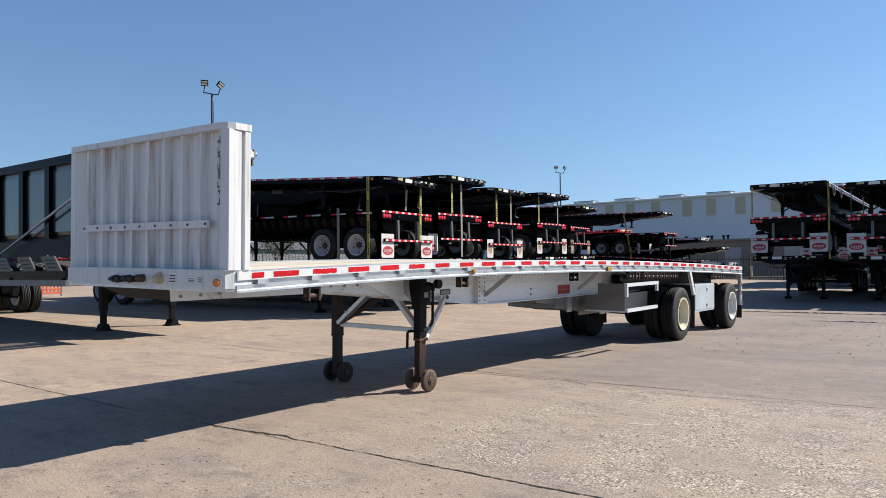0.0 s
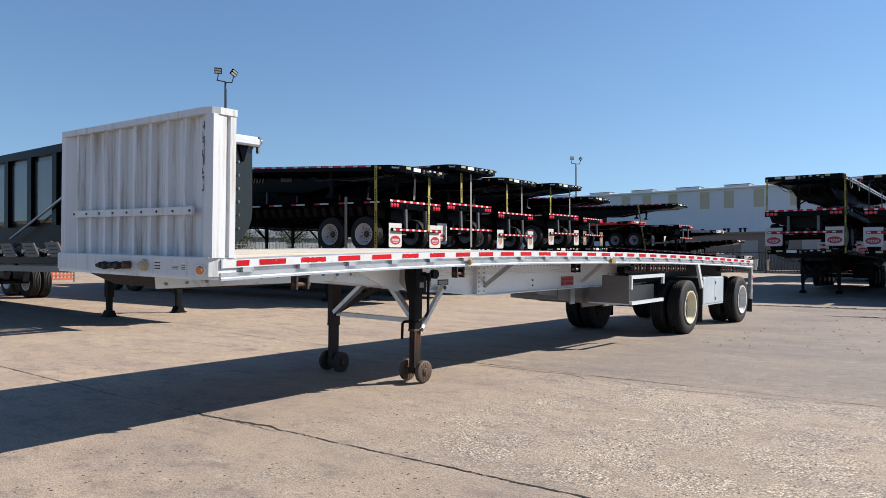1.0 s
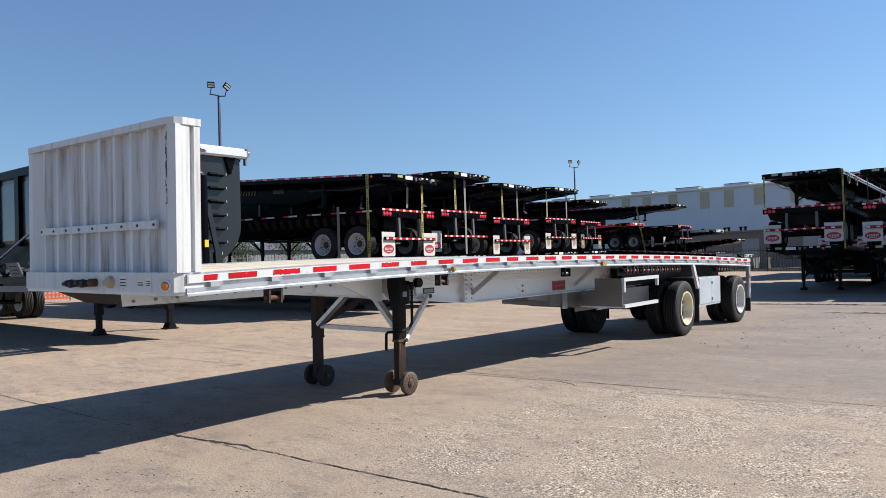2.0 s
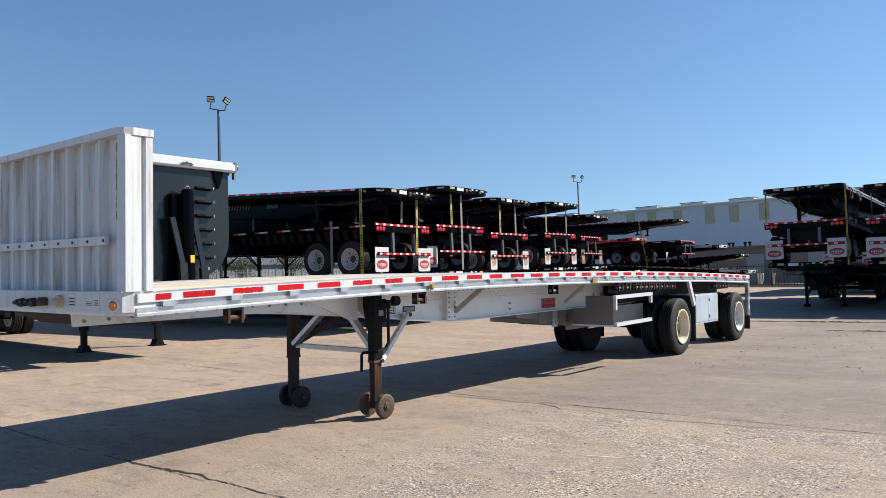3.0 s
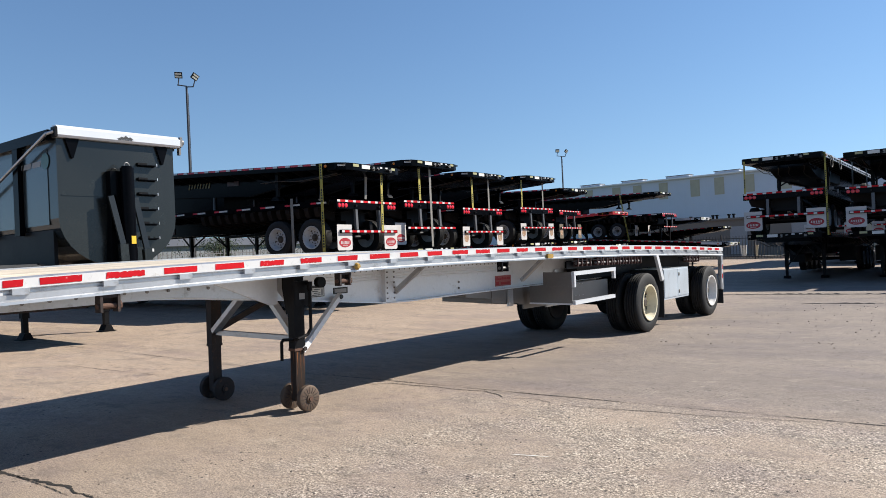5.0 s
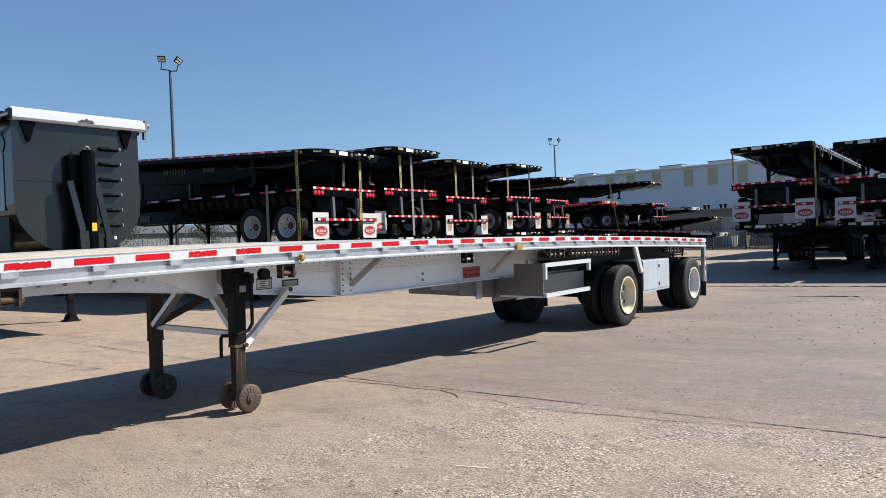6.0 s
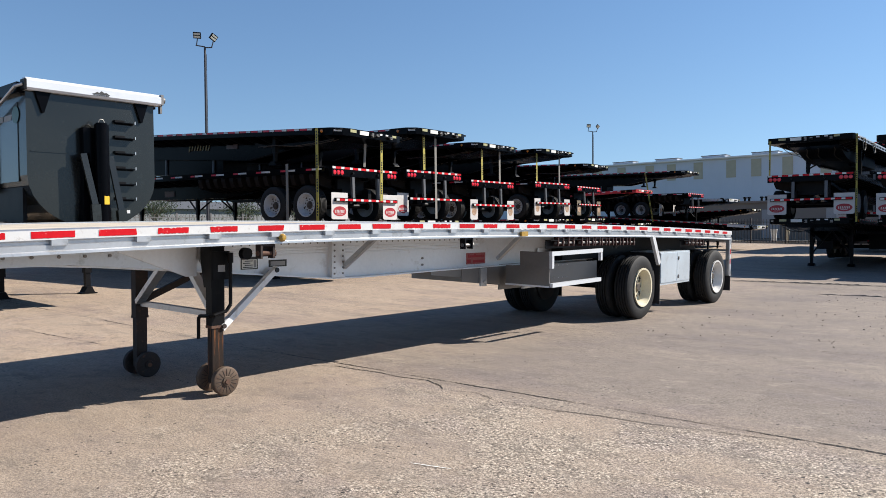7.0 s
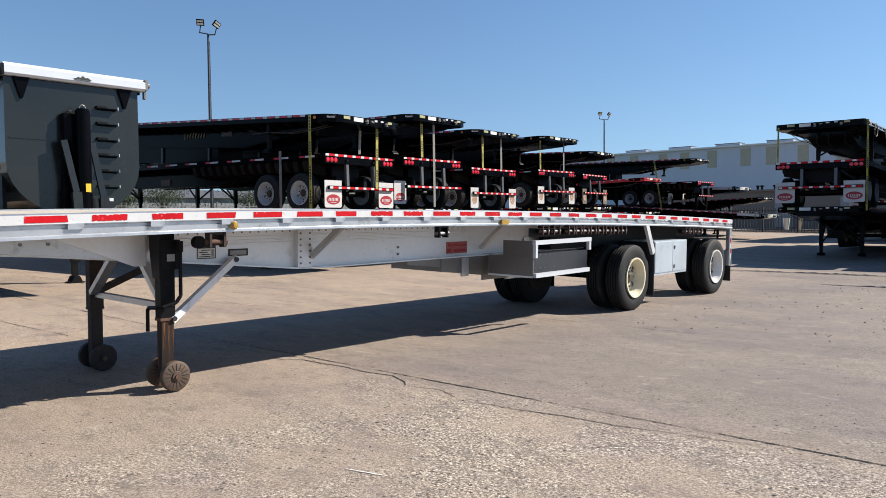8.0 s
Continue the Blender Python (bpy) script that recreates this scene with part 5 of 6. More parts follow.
    if neck:
        quick("neck_plate", lambda bm: prism(bm, [(-0.06, 1.26), (-0.5, 1.23), (-1.0, 1.17), (-1.5, 1.07), (-1.9, 0.97), (-2.3, 0.88), (-2.8, 0.82), (-3.5, 0.79), (-8.0, 0.78), (-8.0, 1.28), (-0.06, 1.28)], 1, 0.62, W - 0.62), M_BLACKM, t, "black curved neck plate under the front")
        for y in (0.9, 1.25, 1.75):
            quick("air_line", lambda bm: tube(bm, [(-0.5 - 0.42 * i, y + 0.10 * math.sin(1.3 * i), 1.20 - 0.02 * i - 0.075 * max(0, i - 1) - 0.02 * (i % 2)) for i in range(6)], 0.014, 5), M_HOSE, t)
    # blocks and a second bogie added to fill the shaded space under the deck
    if boxes:
        for y in (0.35, W - 0.35):
            quick("underbody_box", lambda bm: box(bm, -8.4, -6.9, y - 0.3, y + 0.3, 0.40, 1.0), M_BLACKM, t, bevel=0.02)
        bogie(t, (-9.2, -10.4))
    return t


mid = mid_trailer("stacked_flatbed", "black flatbed trailer stacked on another, white badged mud flaps")
plain_mid = mid_trailer("stacked_flatbed", "black flatbed trailer stacked on another, pale worn flaps", badge=False, flap_w=0.42)
dark_mid = mid_trailer("stacked_flatbed", "black flatbed trailer stacked on another, flaps close to the wheels", flap_x=-0.37, flap_w=0.5, flaps=False)
dull_mid = mid_trailer("stacked_flatbed", "black flatbed trailer stacked on another, dirty brown flaps", badge=False, flap_w=0.42, flap_m=M_DIRTYFLAP)
far_mid = mid_trailer("stacked_flatbed", "black and dark red flatbed stacked far off", flap_w=0.42, flap_x=-1.75, hubs=(-2.96, -4.25), badge=False, side_red=M_TAPERD)
high_nose = nose_trailer("top_flatbed", "black flatbed trailer on top of a stack, nose towards the yard", 0.16, leg_x=-3.7, neck=True)
box_nose = nose_trailer("bottom_flatbed", "black flatbed trailer with filler blocks at the bottom of a stack", -0.19, boxes=True, spread=0.65, leg_x=-3.3)
pale_nose = nose_trailer("bottom_flatbed", "black flatbed trailer with a bright bare front plate", -0.22, pale=True)
low_nose = nose_trailer("bottom_flatbed", "black flatbed trailer at the bottom of a stack", -0.03)
raised_nose = nose_trailer("bottom_flatbed", "black flatbed trailer jacked up at the bottom of a stack", -0.20)
top_nose = nose_trailer("top_flatbed", "black flatbed trailer on top of a stack, nose outwards", 0.55, gap_fill=True)
red_nose = nose_trailer("red_nosed_flatbed", "flatbed trailer with a red front end in a stack", -0.34, red_nose=True)

STACKS = [  # x, y, heading, top deck height, nose offset, height of the middle trailer's rear deck, which middle trailer
    (-8.76, 11.71, 5.8, 3.96, 0.23, 3.03, mid), (-9.40, 15.08, 1.5, 4.35, 0.27, 3.16, dark_mid), (-9.99, 18.79, 2.1, 4.28, 0.22, 3.06, plain_mid),
    (-10.94, 24.04, -0.5, 4.54, 0.27, 3.26, plain_mid), (-11.86, 28.87, 5.5, 4.29, 0.46, 3.31, dull_mid),
    (-2.70, 25.60, -88, 4.35, 0.02, 3.13, mid), (0.49, 25.72, -88, 4.21, 0.05, 3.08, mid), (3.52, 25.85, -88, 4.33, 0.0, 3.09, mid)]


def place(master, used, m):
    if master not in used:
        used.append(master)
        master.matrix_basis = m
        return master
    return copy_thing(master, m)


used = []
for x, y, rz, top, off, tail, mm in STACKS:
    g = tail - 2.90
    back = Matrix.Rotation(radians(rz), 3, "Z") @ Vector((-12.2, 0, 0))
    down = math.degrees(math.atan2(ground_z(x + back.x, y + back.y) - g, 12.2))  # the rear wheels stand on the yard
    base = pose(x, y, 0, 0, 0, rz)
    low_one = box_nose if rz == -88 else (low_nose if g - ground_z(x, y) < 0.1 else raised_nose)
    place(low_one, used, base @ pose(off - 0.1, 0, g, 0, down, 0))
    place(mm, used, base @ pose(0, 0, g + 1.45, 0, down, 0))
    nose_base = top - 1.45
    tilt = math.degrees(math.atan2(tail + 12.2 * math.sin(radians(down)) - nose_base, 12.2))
    place(high_nose if rz == -88 else top_nose, used, base @ pose(off, 0, nose_base, 0, tilt, 0))
# the far stack
far = pose(-12.25, 42.19, 0, 0, 0, 2)
place(pale_nose, used, far @ pose(3.75, 0, 0.0, 0, 3.9, 0))
place(far_mid, used, far @ pose(0, 0, 1.96, 0, 0.3, 0))
place(top_nose, used, far @ pose(-0.19, 0, 3.29, 0, 0.8, 0))
place(red_nose, used, pose(-13.6, 38.3, 2.10, 0, -2.0, 2))
place(low_nose, used, pose(-13.7, 38.3, 0.21, 0, 0.0, 2))
g2 = pose(-11.9, 45.2, 0, 0, 0, 2)
place(pale_nose, used, g2 @ pose(0.9, 0, 1.66, 0, 0.6, 0))
# a second row behind the stacks that face the yard
# the hidden upper trailers of the first stack are added to cast more shade
for x, high in ((-4.75, 4), (-1.4, 2), (1.95, 1)):
    for k in range(high):
        place(mid, used, pose(x, 44.0, ground_z(x, 44) + 1.45 * k, 0, 0, -90))
g3 = pose(-12.0, 48.2, 0, 0, 0, 2)
place(low_nose, used, g2 @ pose(0.8, 0, 0.2))
place(low_nose, used, g3 @ pose(0.4, 0, 0.15))
place(top_nose, used, g3 @ pose(1.4, 0, 1.08, 0, -2.0, 0))


def strap(p, q, w, m, label, twist=0.0):
    """A flat webbing strap pulled tight between two heights, with dark printed bars."""
    p, q = Vector(p), Vector(q)
    t = thing("cargo_strap", label, "strap", "cargo straps")
    side = Vector((math.cos(twist), math.sin(twist), 0))
    nrm = side.cross((q - p).normalized()).normalized() * 0.003
    def web(bm):
        vs = [bm.verts.new(c + a * side * w / 2 + b * nrm) for c in (p, q) for a, b in ((-1, -1), (1, -1), (1, 1), (-1, 1))]
        for f in ((0, 1, 2, 3), (7, 6, 5, 4), (0, 4, 5, 1), (1, 5, 6, 2), (2, 6, 7, 3), (3, 7, 4, 0)):
            bm.faces.new([vs[i] for i in f])
    quick("webbing", web, m, t)
    if m is M_YSTRAP:
        n = int((q - p).length / 0.5)
        def bars(bm):
            for k in range(n):
                for f in (0.1, 0.22, 0.34, 0.46, 0.58):
                    c = p.lerp(q, (k + f) / n)
                    d = p.lerp(q, (k + f + 0.08) / n)
                    for s in (1, -1):
                        vs = [bm.verts.new(e + a * side * w * 0.28 + nrm * 1.3 * s) for e, a in ((c, -1), (c, 1), (d, 1), (d, -1))]
                        bm.faces.new(vs)
        tagged(quick("webbing_print", bars, M_PRINT, t), kind="stuff")
    return t


# stack A
strap((-9.14, 11.57, 3.97), (-9.14, 11.57, 1.60), 0.10, M_YSTRAP, "yellow printed webbing strap over a trailer stack")
strap((-10.2, 11.46, 3.15), (-10.2, 11.46, 1.60), 0.10, M_GSTRAP, "grey webbing strap down the side of a trailer")
strap((-8.85, 13.55, 3.85), (-8.88, 13.55, 2.2), 0.08, M_YSTRAP, "yellow webbing strap at the rear of a stack", 1.5)
strap((-9.05, 13.15, 3.9), (-9.1, 13.15, 3.1), 0.08, M_GSTRAP, "grey webbing strap at the rear of a stack", 1.5)
for x, y, za, zb, m in ((-9.35, 15.78, 4.20, 3.18, M_YSTRAP), (-9.35, 16.30, 4.18, 1.75, M_GSTRAP), (-9.95, 19.35, 4.12, 3.06, M_YSTRAP), (-10.0, 20.42, 4.10, 3.06, M_GSTRAP),
                        (-10.92, 24.14, 4.36, 3.28, M_YSTRAP), (-10.92, 25.80, 4.34, 3.28, M_GSTRAP)):
    strap((x, y, za), (x - 0.03, y + 0.05, zb), 0.085, m, "%s webbing strap at the rear of a stack" % ("yellow" if m is M_YSTRAP else "grey"), 1.5)
strap((-14.9, 42.09, 4.74), (-14.4, 42.105, 1.75), 0.09, M_YSTRAP, "dull webbing strap over a far stack")
strap((-2.60, 25.57, 4.26), (-2.62, 25.59, 3.13), 0.055, M_YSTRAP, "yellow webbing strap at the rear of a stack")
strap((-0.095, 25.98, 4.35), (-0.10, 25.98, 1.55), 0.055, M_YSTRAP, "yellow webbing strap over a trailer stack", 0.4)
for x, y, za, zb in ((-0.32, 32.3, 4.47, 3.2), (-0.48, 36.8, 4.52, 3.35)):
    strap((x, y, za), (x, y, zb), 0.06, M_GSTRAP, "pale webbing strap down the side of a stack", 0.6)

# pale hoops of spare strap on the side rails of the stacks that face the yard
for x, y, z, r in ((-0.10, 27.1, 4.30, 0.20), (-0.15, 28.9, 4.28, 0.17), (3.11, 27.4, 4.16, 0.20)):
    lp = thing("strap_loop", "pale loop of spare webbing hung on a trailer's side rail", "strap", "strap loops")
    quick("webbing", lambda bm: tube(bm, [(x, y + r * math.cos(2 * math.pi * i / 14), z - r + r * math.sin(2 * math.pi * i / 14)) for i in range(15)], 0.018, 5), M_GSTRAP, lp, smooth=True)
    quick("tail", lambda bm: box(bm, x - 0.22, x + 0.02, y - 0.03, y + 0.03, z - 0.02, z + 0.012), M_GSTRAP, lp, bevel=0.004)
sp = thing("sign_plate", "white dealer plate with unreadable dark print on a rear sill", "sign")
quick("plate", lambda bm: box(bm, 1.73, 2.73, 25.715, 25.735, 2.96, 3.08), M_PLATE, sp, bevel=0.004)
tagged(quick("plate_print", lambda bm: [box(bm, 1.78 + 0.09 * i, 1.845 + 0.09 * i, 25.712, 25.715, 2.99, 3.05) for i in range(10)], M_GREYPRINT, sp), kind="stuff")

# marks on the sides of stack A
M_GOLD = mat("dull_gold_print", (0.20, 0.18, 0.10), 0.6)
for i in range(8):
    x, z, h = -0.6 + 0.13 * i, -0.03 * (i == 0), 0.16 + 0.08 * (i in (0, 4))
    quick("decal_bar", lambda bm: prism(bm, [(x, z), (x + 0.05, z), (x + 0.10, z + h), (x + 0.06, z + h)], 1, -0.012, 0.0), M_GOLD, top_nose, "dull gold slanted decal bar").matrix_local = pose(-6.3, 0.757, 1.02)
tagged(quick("side_label", lambda bm: box(bm, -0.24, 0.24, -0.012, 0.0, -0.07, 0.07), M_DULLRED, top_nose)).matrix_local = pose(-4.9, 0.757, 1.12)
tagged(quick("side_label", lambda bm: box(bm, -0.24, 0.24, -0.012, 0.0, -0.09, 0.09), M_DULLRED, mid)).matrix_local = pose(-7.6, 0.757, 0.95)


# ---- the dump trailer ----
dump = thing("dump_trailer", "dark grey-green half-round dump trailer with a white tarp housing", "trailer")
DX, DY0, DY1, DTOP = -8.50, 4.60, 6.93, 3.95
DC, DR = (DY0 + DY1) / 2, (DY1 - DY0) / 2


def u_shape(inset=0.0):
    r = DR - inset
    pts = [(DC - r, DTOP), (DC - r, 2.45)]
    for i in range(1, 16):
        a = math.pi + math.pi * i / 16
        pts.append((DC + r * math.cos(a), 2.45 + 0.92 * (r / DR) * math.sin(a)))
    return pts + [(DC + r, 2.45), (DC + r, DTOP)]


def tub(bm):
    prism(bm, u_shape(), 0, DX - 0.03, DX)
    prism(bm, u_shape(), 0, -20.3, -20.27)
    out, inn = u_shape(), u_shape(0.03)
    a = [bm.verts.new((DX - 0.03, *p)) for p in out]
    b = [bm.verts.new((-20.27, *p)) for p in out]
    c = [bm.verts.new((DX - 0.03, *p)) for p in inn]
    d = [bm.verts.new((-20.27, *p)) for p in inn]
    for i in range(len(out) - 1):
        bm.faces.new((a[i], b[i], b[i + 1], a[i + 1]))
        bm.faces.new((c[i], c[i + 1], d[i + 1], d[i]))
    for e in (0, -1):
        bm.faces.new((a[e], c[e], d[e], b[e]))


quick("tub", tub, M_DUMP, dump, "dark grey-green painted half-round body")
for k in range(9):
    x0 = DX - 0.35 - 1.32 * k
    quick("side_panel", lambda bm: box(bm, x0 - 1.0, x0, DY0 - 0.012, DY0 + 0.002, 2.35, 3.74), M_DUMPSIDE, dump, "glossy grey-green side panel")
    quick("side_rib", lambda bm: box(bm, x0 - 1.27, x0 - 1.05, DY0 - 0.09, DY0, 2.2, 3.86), M_BLACK, dump, "black vertical side rib", bevel=0.01)
quick("top_rail", lambda bm: (box(bm, -20.3, DX - 0.1, DY0 - 0.10, DY0 + 0.03, 3.86, 4.05), box(bm, -20.3, DX - 0.1, DY1 - 0.03, DY1 + 0.10, 3.86, 4.05)), M_BLACK, dump, bevel=0.015)
quick("lower_skirt", lambda bm: box(bm, -20.2, DX - 0.3, DY0 + 0.03, DY0 + 0.10, 1.55, 2.3), M_BLACKM, dump)
th = quick("tarp_housing", lambda bm: prism(bm, [(DX - 0.08, 3.90), (DX + 0.10, 3.90), (DX + 0.13, 3.94), (DX + 0.13, 4.06), (DX + 0.06, 4.12), (DX - 0.08, 4.12)], 1, DY0 - 0.02, DY1 + 0.10), M_TARP, dump, "white metal tarp housing", bevel=0.012)
badge = quick("housing_badge", lambda bm: prism(bm, [(5.68, 3.965), (5.74, 3.985), (5.78, 4.01), (5.82, 3.995), (5.86, 4.035), (5.91, 4.0), (5.95, 4.012), (6.02, 3.965)], 0, DX + 0.13, DX + 0.134), M_PRINT, th, "dark peaked badge print")
quick("badge_line", lambda bm: [box(bm, DX + 0.13, DX + 0.134, 5.71 + 0.032 * i, 5.734 + 0.032 * i, 3.942, 3.96) for i in range(9)], M_PRINT, badge)
quick("housing_end", lambda bm: box(bm, DX - 0.05, DX + 0.13, DY0 - 0.06, DY0 - 0.02, 3.90, 4.08), M_BLACKM, th, bevel=0.006)
quick("housing_end", lambda bm: (box(bm, DX - 0.05, DX + 0.13, DY1 + 0.10, DY1 + 0.15, 3.92, 4.12), box(bm, DX + 0.0, DX + 0.08, DY1 + 0.10, DY1 + 0.14, 3.76, 3.92), rod(bm, (DX + 0.05, DY1 + 0.15, 4.02), (DX + 0.05, DY1 + 0.2, 4.02), 0.06, 12)), M_SHEET, th, bevel=0.004)
for y in (DY0 + 0.27, DY1 - 0.27):
    quick("gusset", lambda bm: prism(bm, [(y - 0.14, 3.93), (y + 0.14, 3.93), (y + 0.015, 3.54), (y - 0.015, 3.54)], 0, DX, DX + 0.05), M_BLACK, dump, "black triangular gusset", bevel=0.006)
for k in range(6):
    z = 3.50 - 0.288 * k
    st = quick("step_rung", lambda bm: (box(bm, DX, DX + 0.11, 6.15, 6.50, z - 0.012, z + 0.004), box(bm, DX, DX + 0.015, 6.15, 6.50, z - 0.03, z - 0.012)), M_BLACK, dump, "black ladder rung", bevel=0.003)
    quick("rung_grip", lambda bm: box(bm, DX, DX + 0.06, 6.13, 6.32, z + 0.004, z + 0.045), M_BLACKM, st)
    quick("rung_end", lambda bm: box(bm, DX + 0.08, DX + 0.112, 6.49, 6.505, z - 0.015, z + 0.04), M_ALU, st)
cylr = quick("hoist_cylinder", lambda bm: (rod(bm, (DX + 0.24, 5.79, 1.35), (DX + 0.24, 5.79, 3.40), 0.125, 24), rod(bm, (DX + 0.24, 5.79, 3.40), (DX + 0.24, 5.79, 3.43), 0.10, 24), rod(bm, (DX + 0.24, 5.79, 1.35), (DX + 0.24, 5.79, 1.88), 0.135, 24)), M_BLACK, dump, "black hydraulic hoist cylinder", smooth=True)
quick("lifting_eye", lambda bm: pipe(bm, [(DX + 0.24, 5.79 + 0.055 * math.cos(a), 3.43 + 0.07 * math.sin(a)) for a in [math.pi * i / 8 for i in range(9)]], 0.010, 6), M_SHEET, cylr)
quick("warning_label", lambda bm: box(bm, DX + 0.365, DX + 0.372, 5.76, 5.85, 1.95, 2.10), mat("yellow_label", (0.75, 0.45, 0.02), 0.5), cylr, "yellow warning label")
quick("oil_tank", lambda bm: box(bm, DX, DX + 0.16, 5.50, 5.74, 2.2, 3.34), M_BLACK, dump, "black upright oil tube", bevel=0.05)
quick("tank_eye", lambda bm: pipe(bm, [(DX + 0.08, 5.62 + 0.055 * math.cos(a), 3.34 + 0.06 * math.sin(a)) for a in [math.pi * i / 8 for i in range(9)]], 0.010, 6), M_BLACKM, dump)
quick("doghouse", lambda bm: prism(bm, [(5.44, 1.4), (5.52, 2.86), (5.60, 2.88), (5.72, 1.9), (5.72, 1.4)], 0, DX, DX + 0.16), M_BLACK, dump, bevel=0.02)
for a, b in (((DX + 0.20, 5.47, 2.86), (DX + 0.30, 5.62, 1.95)), ((DX + 0.20, 5.96, 2.84), (DX + 0.30, 6.10, 1.85))):
    quick("hoist_bracket", lambda bm: (bar(bm, a, b, 0.11, 0.05, (1, 0, 0)), bar(bm, b, (b[0], b[1] + 0.03, 1.4), 0.16, 0.10, (1, 0, 0))), M_DUMP, dump, "dark steel hoist bracket", bevel=0.006)
for k, (x, w) in enumerate(((-0.62, 0.34), (-1.02, 0.30), (-1.40, 0.18))):
    quick("side_decal", lambda bm: prism(bm, [(DX + x, 3.44), (DX + x - w, 3.44), (DX + x - w + 0.04, 3.54), (DX + x + 0.04, 3.54)], 1, DY0 - 0.016, DY0 - 0.0125), M_GREYPRINT, dump, "pale slanted decal bar")
quick("side_decal", lambda bm: prism(bm, [(DX - 0.42 + 0.15 * math.cos(a), 3.52 + 0.15 * math.sin(a)) for a in [2 * math.pi * i / 18 for i in range(18)]], 1, DY0 - 0.016, DY0 - 0.0125), mat("teal_decal", (0.05, 0.12, 0.11), 0.4), dump, "round teal decal")
quick("seam", lambda bm: box(bm, DX, DX + 0.012, DY0 + 0.06, 5.45, 2.86, 2.875), M_DUMP, dump)
quick("small_lamp", lambda bm: box(bm, DX + 0.02, DX + 0.08, 6.30, 6.38, 1.80, 1.86), M_TAPEW, dump)
quick("chassis", lambda bm: [box(bm, -20.2, DX + 0.3, y - 0.06, y + 0.06, 1.10, 1.50) for y in (DC - 0.45, DC + 0.45)] + [box(bm, x - 0.05, x + 0.05, DC - 0.45, DC + 0.45, 1.15, 1.45) for x in (-8.6, -10, -12, -14, -16, -18, -20)], M_BLACKM, dump, "black chassis frame")
gd = ground_z(-11.1, 6)
for y in (5.02, 6.73):
    lg = quick("landing_leg", lambda bm: (box(bm, -11.17, -11.02, y - 0.072, y + 0.072, gd + 0.45, 1.6), box(bm, -11.15, -11.04, y - 0.052, y + 0.052, gd + 0.02, gd + 0.5)), M_BLACKM, dump, "black landing leg with a wide foot", bevel=0.006)
    quick("foot", lambda bm: prism(bm, [(y - 0.17, gd), (y + 0.17, gd), (y + 0.165, gd + 0.02), (y + 0.11, gd + 0.03), (y + 0.054, gd + 0.15), (y - 0.054, gd + 0.15), (y - 0.11, gd + 0.03), (y - 0.165, gd + 0.02)], 0, -11.22, -10.97), M_BLACKM, lg)
quick("leg_tie", lambda bm: bar(bm, (-11.1, 5.02, 0.95), (-11.1, 6.73, 0.95), 0.05, 0.08), M_BLACKM, dump)
arm = quick("tarp_arm", lambda bm: pipe(bm, [(-14.9, DY0 - 0.14, 1.9), (-8.55, DY0 - 0.14, 3.96), (-8.45, DY0 - 0.05, 4.0)], 0.03, 8), M_ALU, dump, "bare aluminium tarp arm", smooth=True)
for x in (-18.6, -19.95):
    gx = ground_z(x, 5)
    quick("axle", lambda bm: (rod(bm, (x, DY0 + 0.3, gx + 0.5), (x, DY1 - 0.3, gx + 0.5), 0.065, 10), box(bm, x - 0.3, x + 0.4, DC - 0.55, DC - 0.35, gx + 0.5, 1.15), box(bm, x - 0.3, x + 0.4, DC + 0.35, DC + 0.55, gx + 0.5, 1.15)), M_BLACKM, dump)
    for y, o in ((DY0 + 0.14, -1), (DY1 - 0.14, 1), (DY1 - 0.46, 1)):
        wheel(dump, (x, y, gx + 0.5), "y", o, M_RIMW)

# ---- low trailer with folded ramps beside it ----
low = thing("ramp_trailer", "black low trailer with grey folded ramps", "trailer")
LX, LY0, LY1 = -7.95, 2.65, 4.42
M_RAMP = mat("dark_ramp_steel", (0.075, 0.074, 0.072), 0.5, 0.4, 0.25, 4, 50, 0.1, (0.10, 0.06, 0.04), 0.2)
quick("frame", lambda bm: (box(bm, -20, LX, LY0, LY0 + 0.1, 1.34, 1.47), box(bm, -20, LX, LY1 - 0.1, LY1, 1.34, 1.47), box(bm, LX - 0.1, LX, LY0 + 0.1, LY1 - 0.1, 1.34, 1.47)), M_BLACK, low, "black side frame", bevel=0.01)
for k in range(14):
    quick("deck_bar", lambda bm: box(bm, LX - 0.55 - 0.85 * k, LX - 0.25 - 0.85 * k, LY0 + 0.1, LY1 - 0.1, 1.43, 1.47), M_BLACKM, low)
